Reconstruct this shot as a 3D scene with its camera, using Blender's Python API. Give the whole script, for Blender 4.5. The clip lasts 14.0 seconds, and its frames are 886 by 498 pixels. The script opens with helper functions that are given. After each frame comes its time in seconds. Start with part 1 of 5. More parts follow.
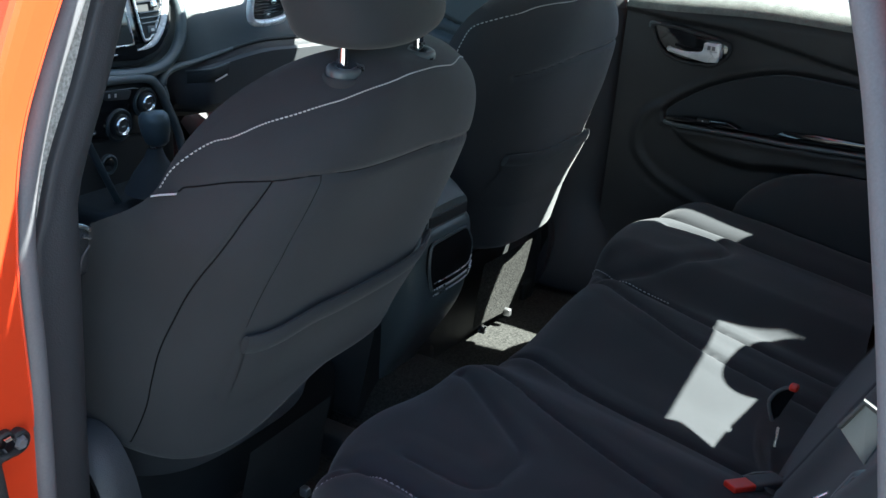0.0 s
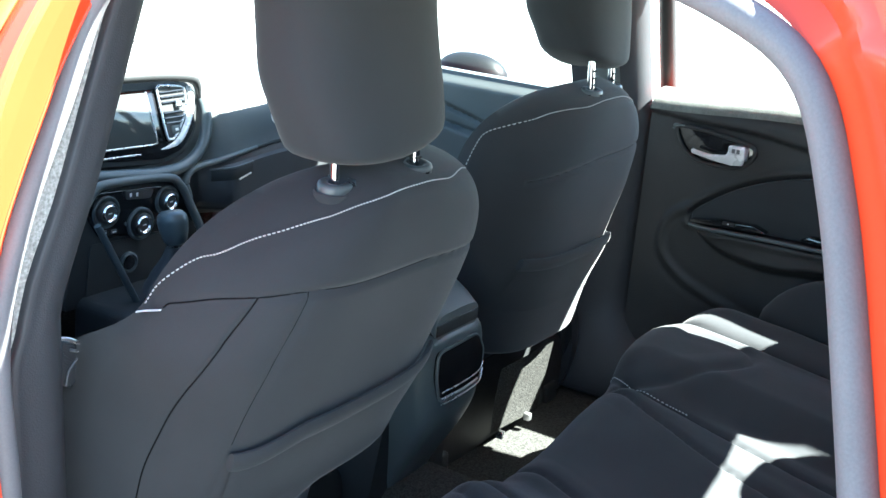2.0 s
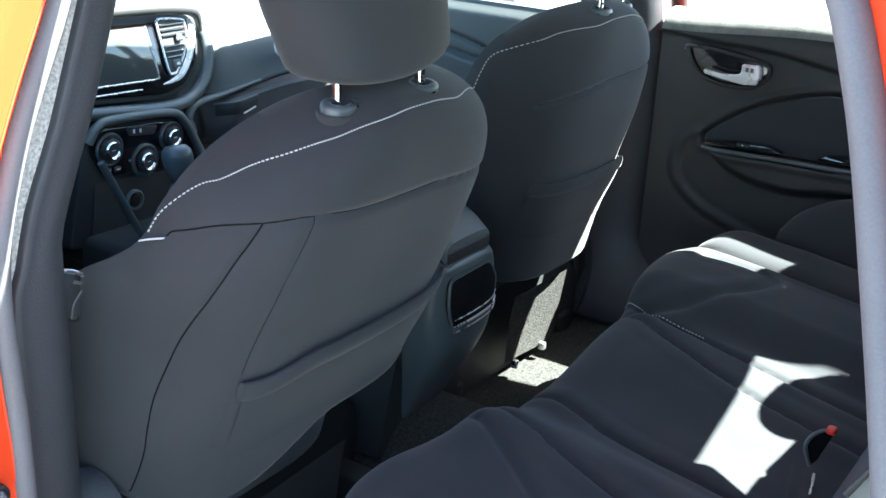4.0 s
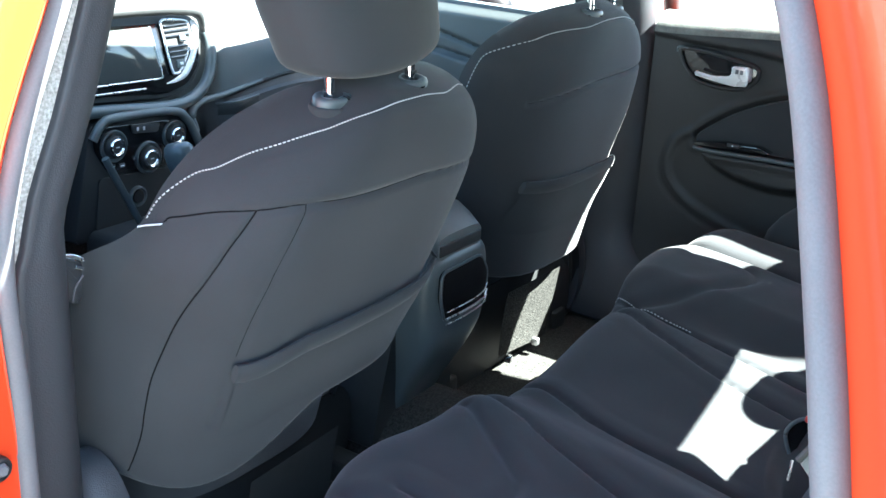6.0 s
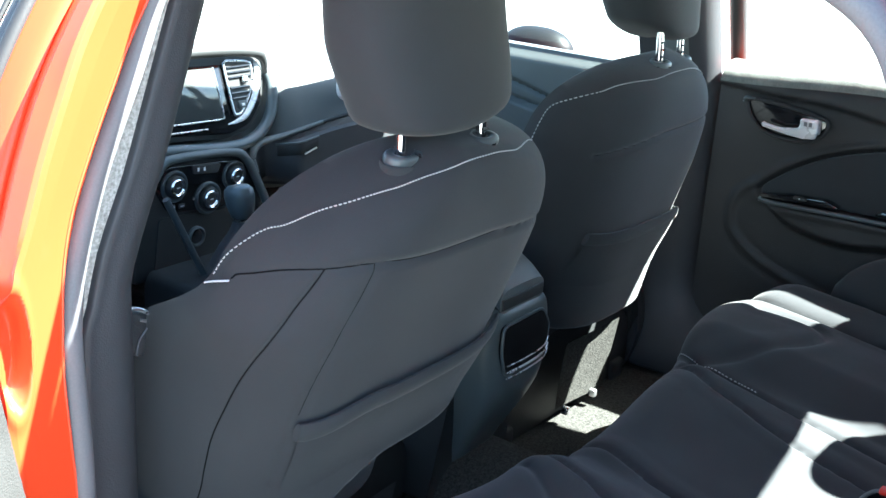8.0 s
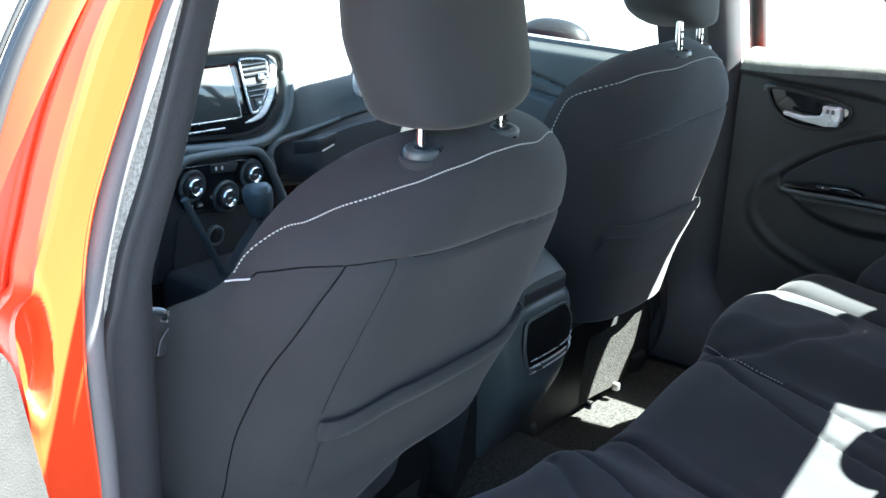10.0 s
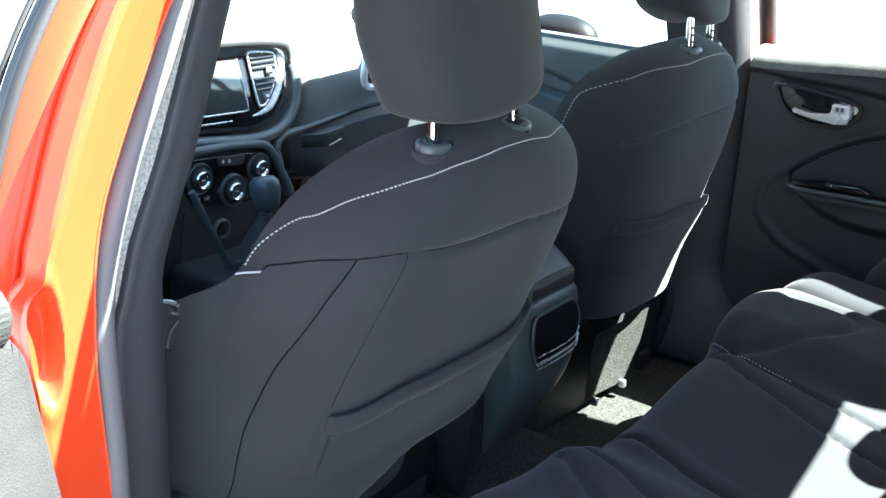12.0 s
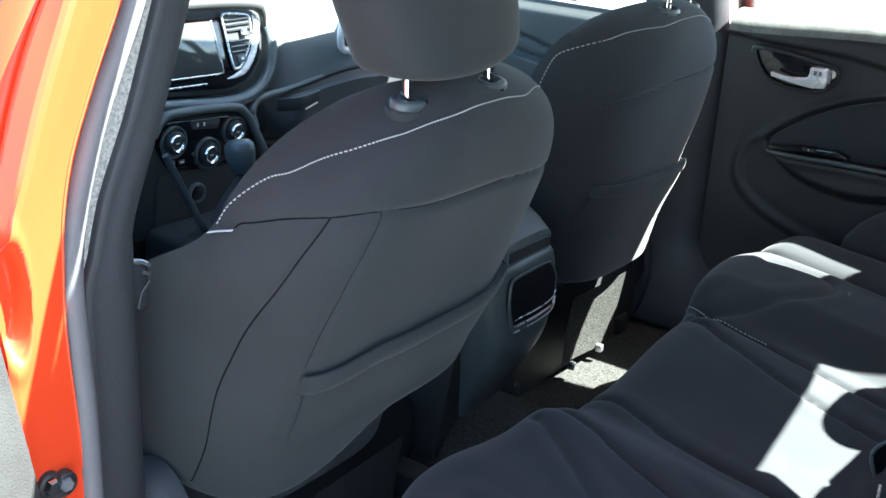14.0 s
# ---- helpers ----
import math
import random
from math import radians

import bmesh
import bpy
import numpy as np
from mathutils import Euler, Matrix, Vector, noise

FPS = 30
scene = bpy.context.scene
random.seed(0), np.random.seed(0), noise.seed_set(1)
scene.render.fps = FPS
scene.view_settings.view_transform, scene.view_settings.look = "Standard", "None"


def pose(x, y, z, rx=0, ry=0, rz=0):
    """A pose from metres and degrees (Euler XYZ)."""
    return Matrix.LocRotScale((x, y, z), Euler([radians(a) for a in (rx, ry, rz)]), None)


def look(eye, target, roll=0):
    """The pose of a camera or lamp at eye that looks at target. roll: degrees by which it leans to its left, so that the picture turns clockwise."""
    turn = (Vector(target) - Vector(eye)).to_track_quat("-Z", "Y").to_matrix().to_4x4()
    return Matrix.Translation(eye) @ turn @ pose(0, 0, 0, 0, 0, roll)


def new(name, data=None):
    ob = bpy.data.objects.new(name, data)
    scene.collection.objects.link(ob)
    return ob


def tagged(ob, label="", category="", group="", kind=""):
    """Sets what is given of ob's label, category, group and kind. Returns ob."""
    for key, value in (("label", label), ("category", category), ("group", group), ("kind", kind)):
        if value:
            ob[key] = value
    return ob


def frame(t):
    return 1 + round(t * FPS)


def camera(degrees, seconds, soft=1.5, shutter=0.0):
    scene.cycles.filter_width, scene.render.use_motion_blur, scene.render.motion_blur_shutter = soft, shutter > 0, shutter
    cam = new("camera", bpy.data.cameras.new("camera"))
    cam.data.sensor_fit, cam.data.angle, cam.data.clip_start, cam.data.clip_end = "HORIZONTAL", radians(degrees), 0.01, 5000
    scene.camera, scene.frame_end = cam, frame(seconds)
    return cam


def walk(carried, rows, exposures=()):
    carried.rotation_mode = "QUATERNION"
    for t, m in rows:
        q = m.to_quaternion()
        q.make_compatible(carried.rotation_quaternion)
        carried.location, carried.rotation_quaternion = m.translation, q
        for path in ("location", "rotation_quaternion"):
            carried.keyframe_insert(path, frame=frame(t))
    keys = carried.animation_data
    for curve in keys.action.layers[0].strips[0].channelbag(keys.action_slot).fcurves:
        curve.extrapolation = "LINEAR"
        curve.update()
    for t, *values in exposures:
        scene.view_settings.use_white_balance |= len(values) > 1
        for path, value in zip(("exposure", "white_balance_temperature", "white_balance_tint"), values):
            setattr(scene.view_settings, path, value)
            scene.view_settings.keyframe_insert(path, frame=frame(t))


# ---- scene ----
cam = camera(43.0, 14.0)
PATH = [
    (0, (-1.398, -0.683, 1.338), (0.224, 0.224, 0.598), 4.9),
    (0.5, (-1.39, -0.699, 1.324), (0.198, 0.245, 0.558), 4.7),
    (1, (-1.368, -0.688, 1.337), (0.211, 0.302, 0.612), 3.9),
    (1.5, (-1.338, -0.71, 1.363), (0.279, 0.283, 0.732), 4.5),
    (2, (-1.33, -0.719, 1.372), (0.274, 0.306, 0.758), 4.5),
    (2.5, (-1.318, -0.72, 1.357), (0.269, 0.313, 0.712), 4.4),
    (3, (-1.313, -0.724, 1.357), (0.278, 0.304, 0.716), 4.4),
    (3.5, (-1.31, -0.715, 1.353), (0.273, 0.307, 0.681), 3.2),
    (4, (-1.31, -0.711, 1.343), (0.257, 0.307, 0.629), 2.9),
    (4.2, (-1.314, -0.702, 1.338), (0.23, 0.338, 0.606), 2.3),
    (6.3, (-1.341, -0.761, 1.341), (0.226, 0.273, 0.653), 3.2),
    (6.5, (-1.343, -0.737, 1.356), (0.218, 0.326, 0.7), 3.4),
    (7, (-1.355, -0.711, 1.373), (0.18, 0.41, 0.75), 3.5),
    (7.5, (-1.341, -0.713, 1.365), (0.193, 0.395, 0.72), 3.6),
    (8, (-1.328, -0.714, 1.363), (0.203, 0.393, 0.705), 3.6),
    (10.3, (-1.321, -0.701, 1.355), (0.189, 0.429, 0.689), 2.3),
    (10.5, (-1.321, -0.7, 1.354), (0.188, 0.428, 0.683), 2.4),
    (11, (-1.326, -0.694, 1.356), (0.18, 0.441, 0.689), 2.8),
    (11.5, (-1.328, -0.69, 1.356), (0.178, 0.444, 0.688), 3.1),
    (12, (-1.325, -0.692, 1.353), (0.183, 0.437, 0.681), 2.8),
    (12.5, (-1.321, -0.693, 1.351), (0.189, 0.429, 0.671), 2.7),
    (13, (-1.322, -0.69, 1.351), (0.188, 0.433, 0.673), 2.7),
    (13.5, (-1.324, -0.685, 1.35), (0.182, 0.44, 0.667), 2.9),
    (14, (-1.317, -0.695, 1.338), (0.199, 0.394, 0.62), 3.2),
]
walk(cam, [(t, look(eye, target, roll)) for t, eye, target, roll in PATH],
     exposures=[(0.0, 3.22, 6000, 2), (0.5, 3.70, 6000, 2), (1.0, 4.06, 6000, 2), (1.5, 4.42, 6000, 2), (4.0, 4.28, 6000, 2), (6.5, 4.70, 6000, 2), (7.0, 4.6, 6000, 2), (8.0, 4.32, 6000, 2), (10.5, 4.24, 6000, 2), (13.6, 4.09, 6000, 2), (14.0, 4.12, 6000, 2)])

# ---- light ----
SUN = Vector((0.42, -0.62, 1.0)).normalized()          # towards the sun
world = bpy.data.worlds.new("sky")
scene.world = world
world.use_nodes = True
wn = world.node_tree.nodes
sky = wn.new("ShaderNodeTexSky")
sky.sky_type, sky.sun_disc = "NISHITA", False
sky.sun_elevation = math.asin(SUN.z)
sky.sun_rotation = math.atan2(SUN.x, SUN.y)
sky.air_density, sky.dust_density, sky.ozone_density = 1.0, 1.2, 1.0
world.node_tree.links.new(sky.outputs[0], wn["Background"].inputs[0])
wn["Background"].inputs[1].default_value = 0.055
sun_data = bpy.data.lights.new("sun", "SUN")
sun_data.energy, sun_data.angle, sun_data.color = 5.0, radians(0.5), (1.0, 0.97, 0.885)
sun = new("sun", sun_data)
sun.matrix_world = look((0, 0, 0), -SUN) @ Matrix.Identity(4)


# ---- materials ----
def material(name, color, rough=0.6, metal=0.0, grain=0.0, grain_size=0.001, stain=0.0, stain_size=0.08,
             coat=0.0, spec=0.5, sheen=0.0, second=None, weave=0.0):
    m = bpy.data.materials.new(name)
    m.use_nodes = True
    n, l = m.node_tree.nodes, m.node_tree.links
    b = n["Principled BSDF"]
    b.inputs["Roughness"].default_value, b.inputs["Metallic"].default_value = rough, metal
    b.inputs["Coat Weight"].default_value, b.inputs["Specular IOR Level"].default_value = coat, spec
    b.inputs["Coat Roughness"].default_value = 0.05
    b.inputs["Sheen Weight"].default_value = sheen
    b.inputs["Base Color"].default_value = (*color, 1)
    geo = n.new("ShaderNodeTexCoord").outputs["Object"]
    if stain or second:
        big = n.new("ShaderNodeTexNoise")
        big.inputs["Scale"].default_value, big.inputs["Detail"].default_value = 1 / stain_size, 5
        l.new(geo, big.inputs["Vector"])
        fine = n.new("ShaderNodeTexNoise")
        fine.inputs["Scale"].default_value, fine.inputs["Detail"].default_value = 1 / max(grain_size, 2e-4), 3
        l.new(geo, fine.inputs["Vector"])
        add = n.new("ShaderNodeMath")
        add.operation = "ADD"
        l.new(big.outputs["Fac"], add.inputs[0]), l.new(fine.outputs["Fac"], add.inputs[1])
        ramp = n.new("ShaderNodeMapRange")
        ramp.inputs["From Min"].default_value, ramp.inputs["From Max"].default_value = 0.72, 1.28
        l.new(add.outputs[0], ramp.inputs["Value"])
        mix = n.new("ShaderNodeMix")
        mix.data_type = "RGBA"
        other = second or tuple(c * (1 - stain) for c in color)
        mix.inputs["A"].default_value, mix.inputs["B"].default_value = (*color, 1), (*other, 1)
        l.new(ramp.outputs["Result"], mix.inputs["Factor"])
        l.new(mix.outputs["Result"], b.inputs["Base Color"])
        rr = n.new("ShaderNodeMapRange")
        rr.inputs["To Min"].default_value, rr.inputs["To Max"].default_value = max(rough - 0.07, 0.02), min(rough + 0.07, 1)
        l.new(big.outputs["Fac"], rr.inputs["Value"])
        l.new(rr.outputs["Result"], b.inputs["Roughness"])
    if grain:
        tex = n.new("ShaderNodeTexNoise")
        tex.inputs["Scale"].default_value, tex.inputs["Detail"].default_value = 1 / grain_size, 2
        l.new(geo, tex.inputs["Vector"])
        height = tex.outputs["Fac"]
        if weave:
            wave = n.new("ShaderNodeTexVoronoi")
            wave.inputs["Scale"].default_value = 1 / weave
            l.new(geo, wave.inputs["Vector"])
            plus = n.new("ShaderNodeMath")
            plus.operation = "ADD"
            l.new(height, plus.inputs[0]), l.new(wave.outputs["Distance"], plus.inputs[1])
            height = plus.outputs[0]
        bump = n.new("ShaderNodeBump")
        bump.inputs["Strength"].default_value, bump.inputs["Distance"].default_value = grain, 0.0006
        l.new(height, bump.inputs["Height"])
        l.new(bump.outputs["Normal"], b.inputs["Normal"])
    return m


FABRIC = material("seat_cloth", (0.0270, 0.0300, 0.0335), 0.85, grain=0.30, grain_size=0.0007, stain=0.20, stain_size=0.13, sheen=0.14, weave=0.0010, spec=0.25)
BOLSTER = material("seat_cloth_smooth", (0.0252, 0.0290, 0.0325), 0.85, grain=0.25, grain_size=0.0006, stain=0.18, stain_size=0.16, sheen=0.12, weave=0.0009, spec=0.25)
PLASTIC = material("black_grained_plastic", (0.034, 0.037, 0.041), 0.5, grain=0.5, grain_size=0.0012, stain=0.2, stain_size=0.06, weave=0.0016)
SOFT = material("soft_dash_plastic", (0.088, 0.102, 0.104), 0.45, grain=0.45, grain_size=0.0014, stain=0.15, stain_size=0.12, weave=0.0018)
DARK = material("dark_plastic", (0.019, 0.021, 0.022), 0.6, grain=0.3, grain_size=0.002, stain=0.2, stain_size=0.05)
GLOSS = material("gloss_black_trim", (0.008, 0.008, 0.009), 0.12, coat=0.6, stain=0.15, stain_size=0.03)
SILVER = material("satin_silver_trim", (0.60, 0.61, 0.62), 0.28, metal=0.9, stain=0.08, stain_size=0.02)
CHROME = material("chrome", (0.82, 0.82, 0.83), 0.08, metal=1.0, stain=0.05, stain_size=0.02)
CARPET = material("flecked_carpet", (0.050, 0.050, 0.046), 0.97, spec=0.1, grain=1.0, grain_size=0.003, second=(0.019, 0.019, 0.018), stain_size=0.006, weave=0.004)
PAINT = material("orange_red_paint", (0.61, 0.049, 0.013), 0.40, coat=0.22, spec=0.35, stain=0.06, stain_size=0.3, grain_size=0.0006)
SEAL = material("grey_rubber_seal", (0.115, 0.115, 0.125), 0.62, grain=0.25, grain_size=0.002, stain=0.2, stain_size=0.08)
BLACK_RUBBER = material("black_rubber", (0.014, 0.014, 0.015), 0.55, grain=0.2, grain_size=0.002, stain=0.2, stain_size=0.05)
PILLAR = material("pillar_trim_plastic", (0.030, 0.032, 0.037), 0.62, grain=0.25, grain_size=0.0014, stain=0.2, stain_size=0.09, weave=0.002)
# pale speckle puts the sun on black napped trim into its colour
NAPPED = material("sun_pale_lining", (0.42, 0.42, 0.40), 0.95, grain=1.0, grain_size=0.003, second=(0.16, 0.16, 0.15), stain_size=0.004)
# unseen headliner, kept this pale to bounce light onto the seat tops
HEADLINER = material("pale_headliner", (0.60, 0.59, 0.56), 0.95, grain=0.4, grain_size=0.002, stain=0.1, stain_size=0.2)
THREAD = material("pale_grey_thread", (0.42, 0.43, 0.43), 0.8, grain=0.3, grain_size=0.0006, stain=0.15, stain_size=0.004)
SEAM = material("seam_shadow_thread", (0.009, 0.009, 0.010), 1.0, spec=0.0, stain=0.2, stain_size=0.02)
BELT = material("belt_webbing", (0.035, 0.036, 0.038), 0.8, grain=0.6, grain_size=0.0015, stain=0.2, stain_size=0.03)
RED = material("red_release_button", (0.62, 0.03, 0.015), 0.4, stain=0.1, stain_size=0.01)
# base lifted to grey for daylight the display would reflect
SCREEN = material("dark_display_glass", (0.050, 0.055, 0.055), 0.09, coat=0.3, stain=0.1, stain_size=0.05)
TRIM_SUN = material("dusty_door_trim", (0.020, 0.020, 0.020), 0.8, spec=0.25, grain=0.7, grain_size=0.0016, second=(0.031, 0.031, 0.031), stain_size=0.05, weave=0.002)
PALE = material("silver_painted_plastic", (0.70, 0.71, 0.72), 0.28, metal=0.25, stain=0.06, stain_size=0.02)
CONSOLE = material("satin_console_plastic", (0.064, 0.080, 0.086), 0.34, grain=0.2, grain_size=0.0012, stain=0.12, stain_size=0.08)
LEDGE = material("dusty_window_ledge", (0.150, 0.160, 0.145), 0.7, grain=0.6, grain_size=0.0014, second=(0.070, 0.076, 0.070), stain_size=0.018, weave=0.002)
DOOR_SOFT = material("soft_door_plastic", (0.055, 0.066, 0.067), 0.55, grain=0.45, grain_size=0.0014, stain=0.15, stain_size=0.12, weave=0.0018)
DOOR_TRIM = material("black_door_trim", (0.0142, 0.0148, 0.0163), 0.56, grain=0.5, grain_size=0.0013, stain=0.2, stain_size=0.07, weave=0.0017)
CONCRETE = material("sunlit_concrete", (0.235, 0.232, 0.222), 0.9, grain=0.8, grain_size=0.01, stain=0.22, stain_size=0.9)
MIRROR_SHELL = material("black_mirror_shell", (0.005, 0.005, 0.006), 0.5, spec=0.15, stain=0.2, stain_size=0.05)
WHITE_MARK = material("white_marking", (0.7, 0.7, 0.7), 0.5, stain=0.05, stain_size=0.01)


def clear_glass():
    m = bpy.data.materials.new("window_glass")
    m.use_nodes = True
    n, l = m.node_tree.nodes, m.node_tree.links
    out = n["Material Output"]
    clear, gloss, mix = n.new("ShaderNodeBsdfTransparent"), n.new("ShaderNodeBsdfGlossy"), n.new("ShaderNodeMixShader")
    clear.inputs[0].default_value, gloss.inputs["Roughness"].default_value = (0.84, 0.93, 0.92, 1), 0.01
    # gloss rises towards grazing view alike on both sides of the pane
    face, power, fres = n.new("ShaderNodeLayerWeight"), n.new("ShaderNodeMath"), n.new("ShaderNodeMath")
    face.inputs["Blend"].default_value = 0.5
    power.operation, fres.operation = "POWER", "MULTIPLY_ADD"
    power.inputs[1].default_value, fres.inputs[1].default_value, fres.inputs[2].default_value = 5.0, 0.30, 0.04
    l.new(face.outputs["Facing"], power.inputs[0]), l.new(power.outputs[0], fres.inputs[0])
    l.new(fres.outputs[0], mix.inputs[0]), l.new(clear.outputs[0], mix.inputs[1]), l.new(gloss.outputs[0], mix.inputs[2])
    l.new(mix.outputs[0], out.inputs[0])
    return m


GLASS = clear_glass()


# ---- building helpers ----
def part(name, bm, mat, parent=None, label="", smooth=True):
    me = bpy.data.meshes.new(name)
    bmesh.ops.recalc_face_normals(bm, faces=bm.faces)
    if smooth:
        for f in bm.faces:
            f.smooth = True
    bm.to_mesh(me)
    bm.free()
    me.materials.append(mat)
    if smooth:
        me.set_sharp_from_angle(angle=radians(42))
    ob = new(name, me)
    if parent:
        ob.parent = parent
    if label:
        tagged(ob, label)
    return ob


def thing(name, place, label, category, group=""):
    ob = new(name)
    ob.empty_display_size = 0.1
    ob.location = place
    return tagged(ob, label, category, group)


def grid(fn, us, vs, close_u=False, cap=False):
    """A sheet of quads: fn(u, v) for every u and v; close_u joins the last u to the first, cap closes both v ends."""
    bm = bmesh.new()
    rows = [[bm.verts.new(fn(u, v)) for u in us] for v in vs]
    n = len(us)
    for a, b in zip(rows, rows[1:]):
        for i in range(n if close_u else n - 1):
            j = (i + 1) % n
            bm.faces.new((a[i], a[j], b[j], b[i]))
    if cap:
        bm.faces.new(rows[0][::-1]), bm.faces.new(rows[-1])
    return bm


def steps(a, b, n):
    return [a + (b - a) * i / (n - 1) for i in range(n)]


def block(x0, x1, y0, y1, z0, z1, bevel=0.004, seg=3):
    bm = bmesh.new()
    bmesh.ops.create_cube(bm, size=1, matrix=Matrix.LocRotScale(((x0 + x1) / 2, (y0 + y1) / 2, (z0 + z1) / 2), None, (x1 - x0, y1 - y0, z1 - z0)))
    if bevel:
        bmesh.ops.bevel(bm, geom=bm.edges[:], offset=bevel, segments=seg, profile=0.5, affect="EDGES")
    return bm


def moved(bm, m):
    bmesh.ops.transform(bm, matrix=m, verts=bm.verts)
    return bm


def joined(*some):
    bm = some[0]
    for other in some[1:]:
        me = bpy.data.meshes.new("joint")
        other.to_mesh(me)
        other.free()
        bm.from_mesh(me)
        bpy.data.meshes.remove(me)
    return bm


def smooth_path(points, n):
    """Catmull-Rom through the points, n samples a span."""
    p = [Vector(q) for q in points]
    p = [2 * p[0] - p[1]] + p + [2 * p[-1] - p[-2]]
    out = []
    for a, b, c, d in zip(p, p[1:], p[2:], p[3:]):
        for i in range(n):
            t = i / n
            out.append(0.5 * (2 * b + (c - a) * t + (2 * a - 5 * b + 4 * c - d) * t * t + (3 * b - a - 3 * c + d) * t ** 3))
    return out + [p[-2]]


def tube(path, radius, sides=12, flat=1.0, close=False, cap=True, up=(0, 0, 1)):
    """A tube along the path; radius may be a list; flat squeezes it along 'up'."""
    path = [Vector(q) for q in path]
    n = len(path)
    radii = radius if isinstance(radius, (list, tuple)) else [radius] * n
    bm, rings = bmesh.new(), []
    for i, q in enumerate(path):
        a = path[i - 1] if i or close else q
        b = path[(i + 1) % n] if i < n - 1 or close else q
        ahead = (b - a).normalized()
        side = ahead.cross(Vector(up))
        side = side.normalized() if side.length > 1e-4 else Vector((1, 0, 0))
        above = side.cross(ahead)
        rings.append([bm.verts.new(q + radii[i] * (math.cos(k * math.tau / sides) * side + flat * math.sin(k * math.tau / sides) * above)) for k in range(sides)])
    for i in range(n if close else n - 1):
        a, b = rings[i], rings[(i + 1) % n]
        for k in range(sides):
            bm.faces.new((a[k], a[(k + 1) % sides], b[(k + 1) % sides], b[k]))
    if cap and not close:
        bm.faces.new(rings[0][::-1]), bm.faces.new(rings[-1])
    return bm


def prism(outline, x0, x1, axis="x", bevel=0.0, seg=2):
    """An outline of (a, b) pulled along an axis: x: (y, z), y: (x, z), z: (x, y)."""
    bm = bmesh.new()
    spot = {"x": lambda a, b, c: (c, a, b), "y": lambda a, b, c: (a, c, b), "z": lambda a, b, c: (a, b, c)}[axis]
    one = [bm.verts.new(spot(a, b, x0)) for a, b in outline]
    two = [bm.verts.new(spot(a, b, x1)) for a, b in outline]
    bm.faces.new(one), bm.faces.new(two[::-1])
    n = len(outline)
    for i in range(n):
        bm.faces.new((one[i], two[i], two[(i + 1) % n], one[(i + 1) % n]))
    bmesh.ops.recalc_face_normals(bm, faces=bm.faces)
    if bevel:
        bmesh.ops.bevel(bm, geom=bm.edges[:], offset=bevel, segments=seg, profile=0.5, affect="EDGES")
    return bm


def round_outline(points, r, n=5):
    """Rounds the corners of a closed outline of (a, b)."""
    out, count = [], len(points)
    for i, p in enumerate(points):
        p, a, b = Vector(p), Vector(points[i - 1]), Vector(points[(i + 1) % count])
        da, db = a - p, b - p
        k = min(r, da.length * 0.45, db.length * 0.45)
        s, e = p + da.normalized() * k, p + db.normalized() * k
        for j in range(n + 1):
            t = j / n
            out.append(tuple((1 - t) ** 2 * s + 2 * t * (1 - t) * p + t * t * e))
    return out


def lathe(profile, sides=28):
    """A turned body round z from (radius, height)."""
    return grid(lambda a, q: (q[0] * math.cos(a), q[0] * math.sin(a), q[1]), [math.tau * k / sides for k in range(sides)], profile, close_u=True, cap=True)


def smoothstep(a, b, x):
    t = min(max((x - a) / (b - a), 0), 1)
    return t * t * (3 - 2 * t)


def near_line(x, u, line):
    best = 9.0
    for (ax, au), (bx, bu) in zip(line, line[1:]):
        dx, du = bx - ax, bu - au
        t = min(max(((x - ax) * dx + (u - au) * du) / (dx * dx + du * du), 0), 1)
        best = min(best, math.hypot(x - ax - t * dx, u - au - t * du))
    return best


def flat_path(points, n=8):
    return [(p.x, p.y) for p in smooth_path([(a, b, 0) for a, b in points], n)]


# ---- ground ----
ground = part("ground", grid(lambda u, v: (u, v, 0.0), steps(-900, 900, 61), steps(-900, 900, 61)), CONCRETE)
tagged(ground, "pale sunlit concrete parking surface", "ground", kind="structure")

# ---- car shell ----
def wall_x(z):
    """Half width of the cabin's side, which leans in above the belt line."""
    return 0.76 - 0.37 * max(0.0, z - 0.95)


car = thing("car", (0, 0, 0), "orange-red sedan with one rear door standing open", "car")

# roof skin and headliner
ROOF_Y = (0.54, -0.74)


def roof_at(x, y, z):
    return (x, y, z + 0.055 * (1 - (x / 0.62) ** 2) - 0.05 * ((y - 0.05) / 0.8) ** 2)


def rear_edge(x, y):
    """The roof's rear edge runs forward towards its corners."""
    return y if y > 0 else y * (1 - 0.072 * smoothstep(0.25, 0.58, abs(x)))


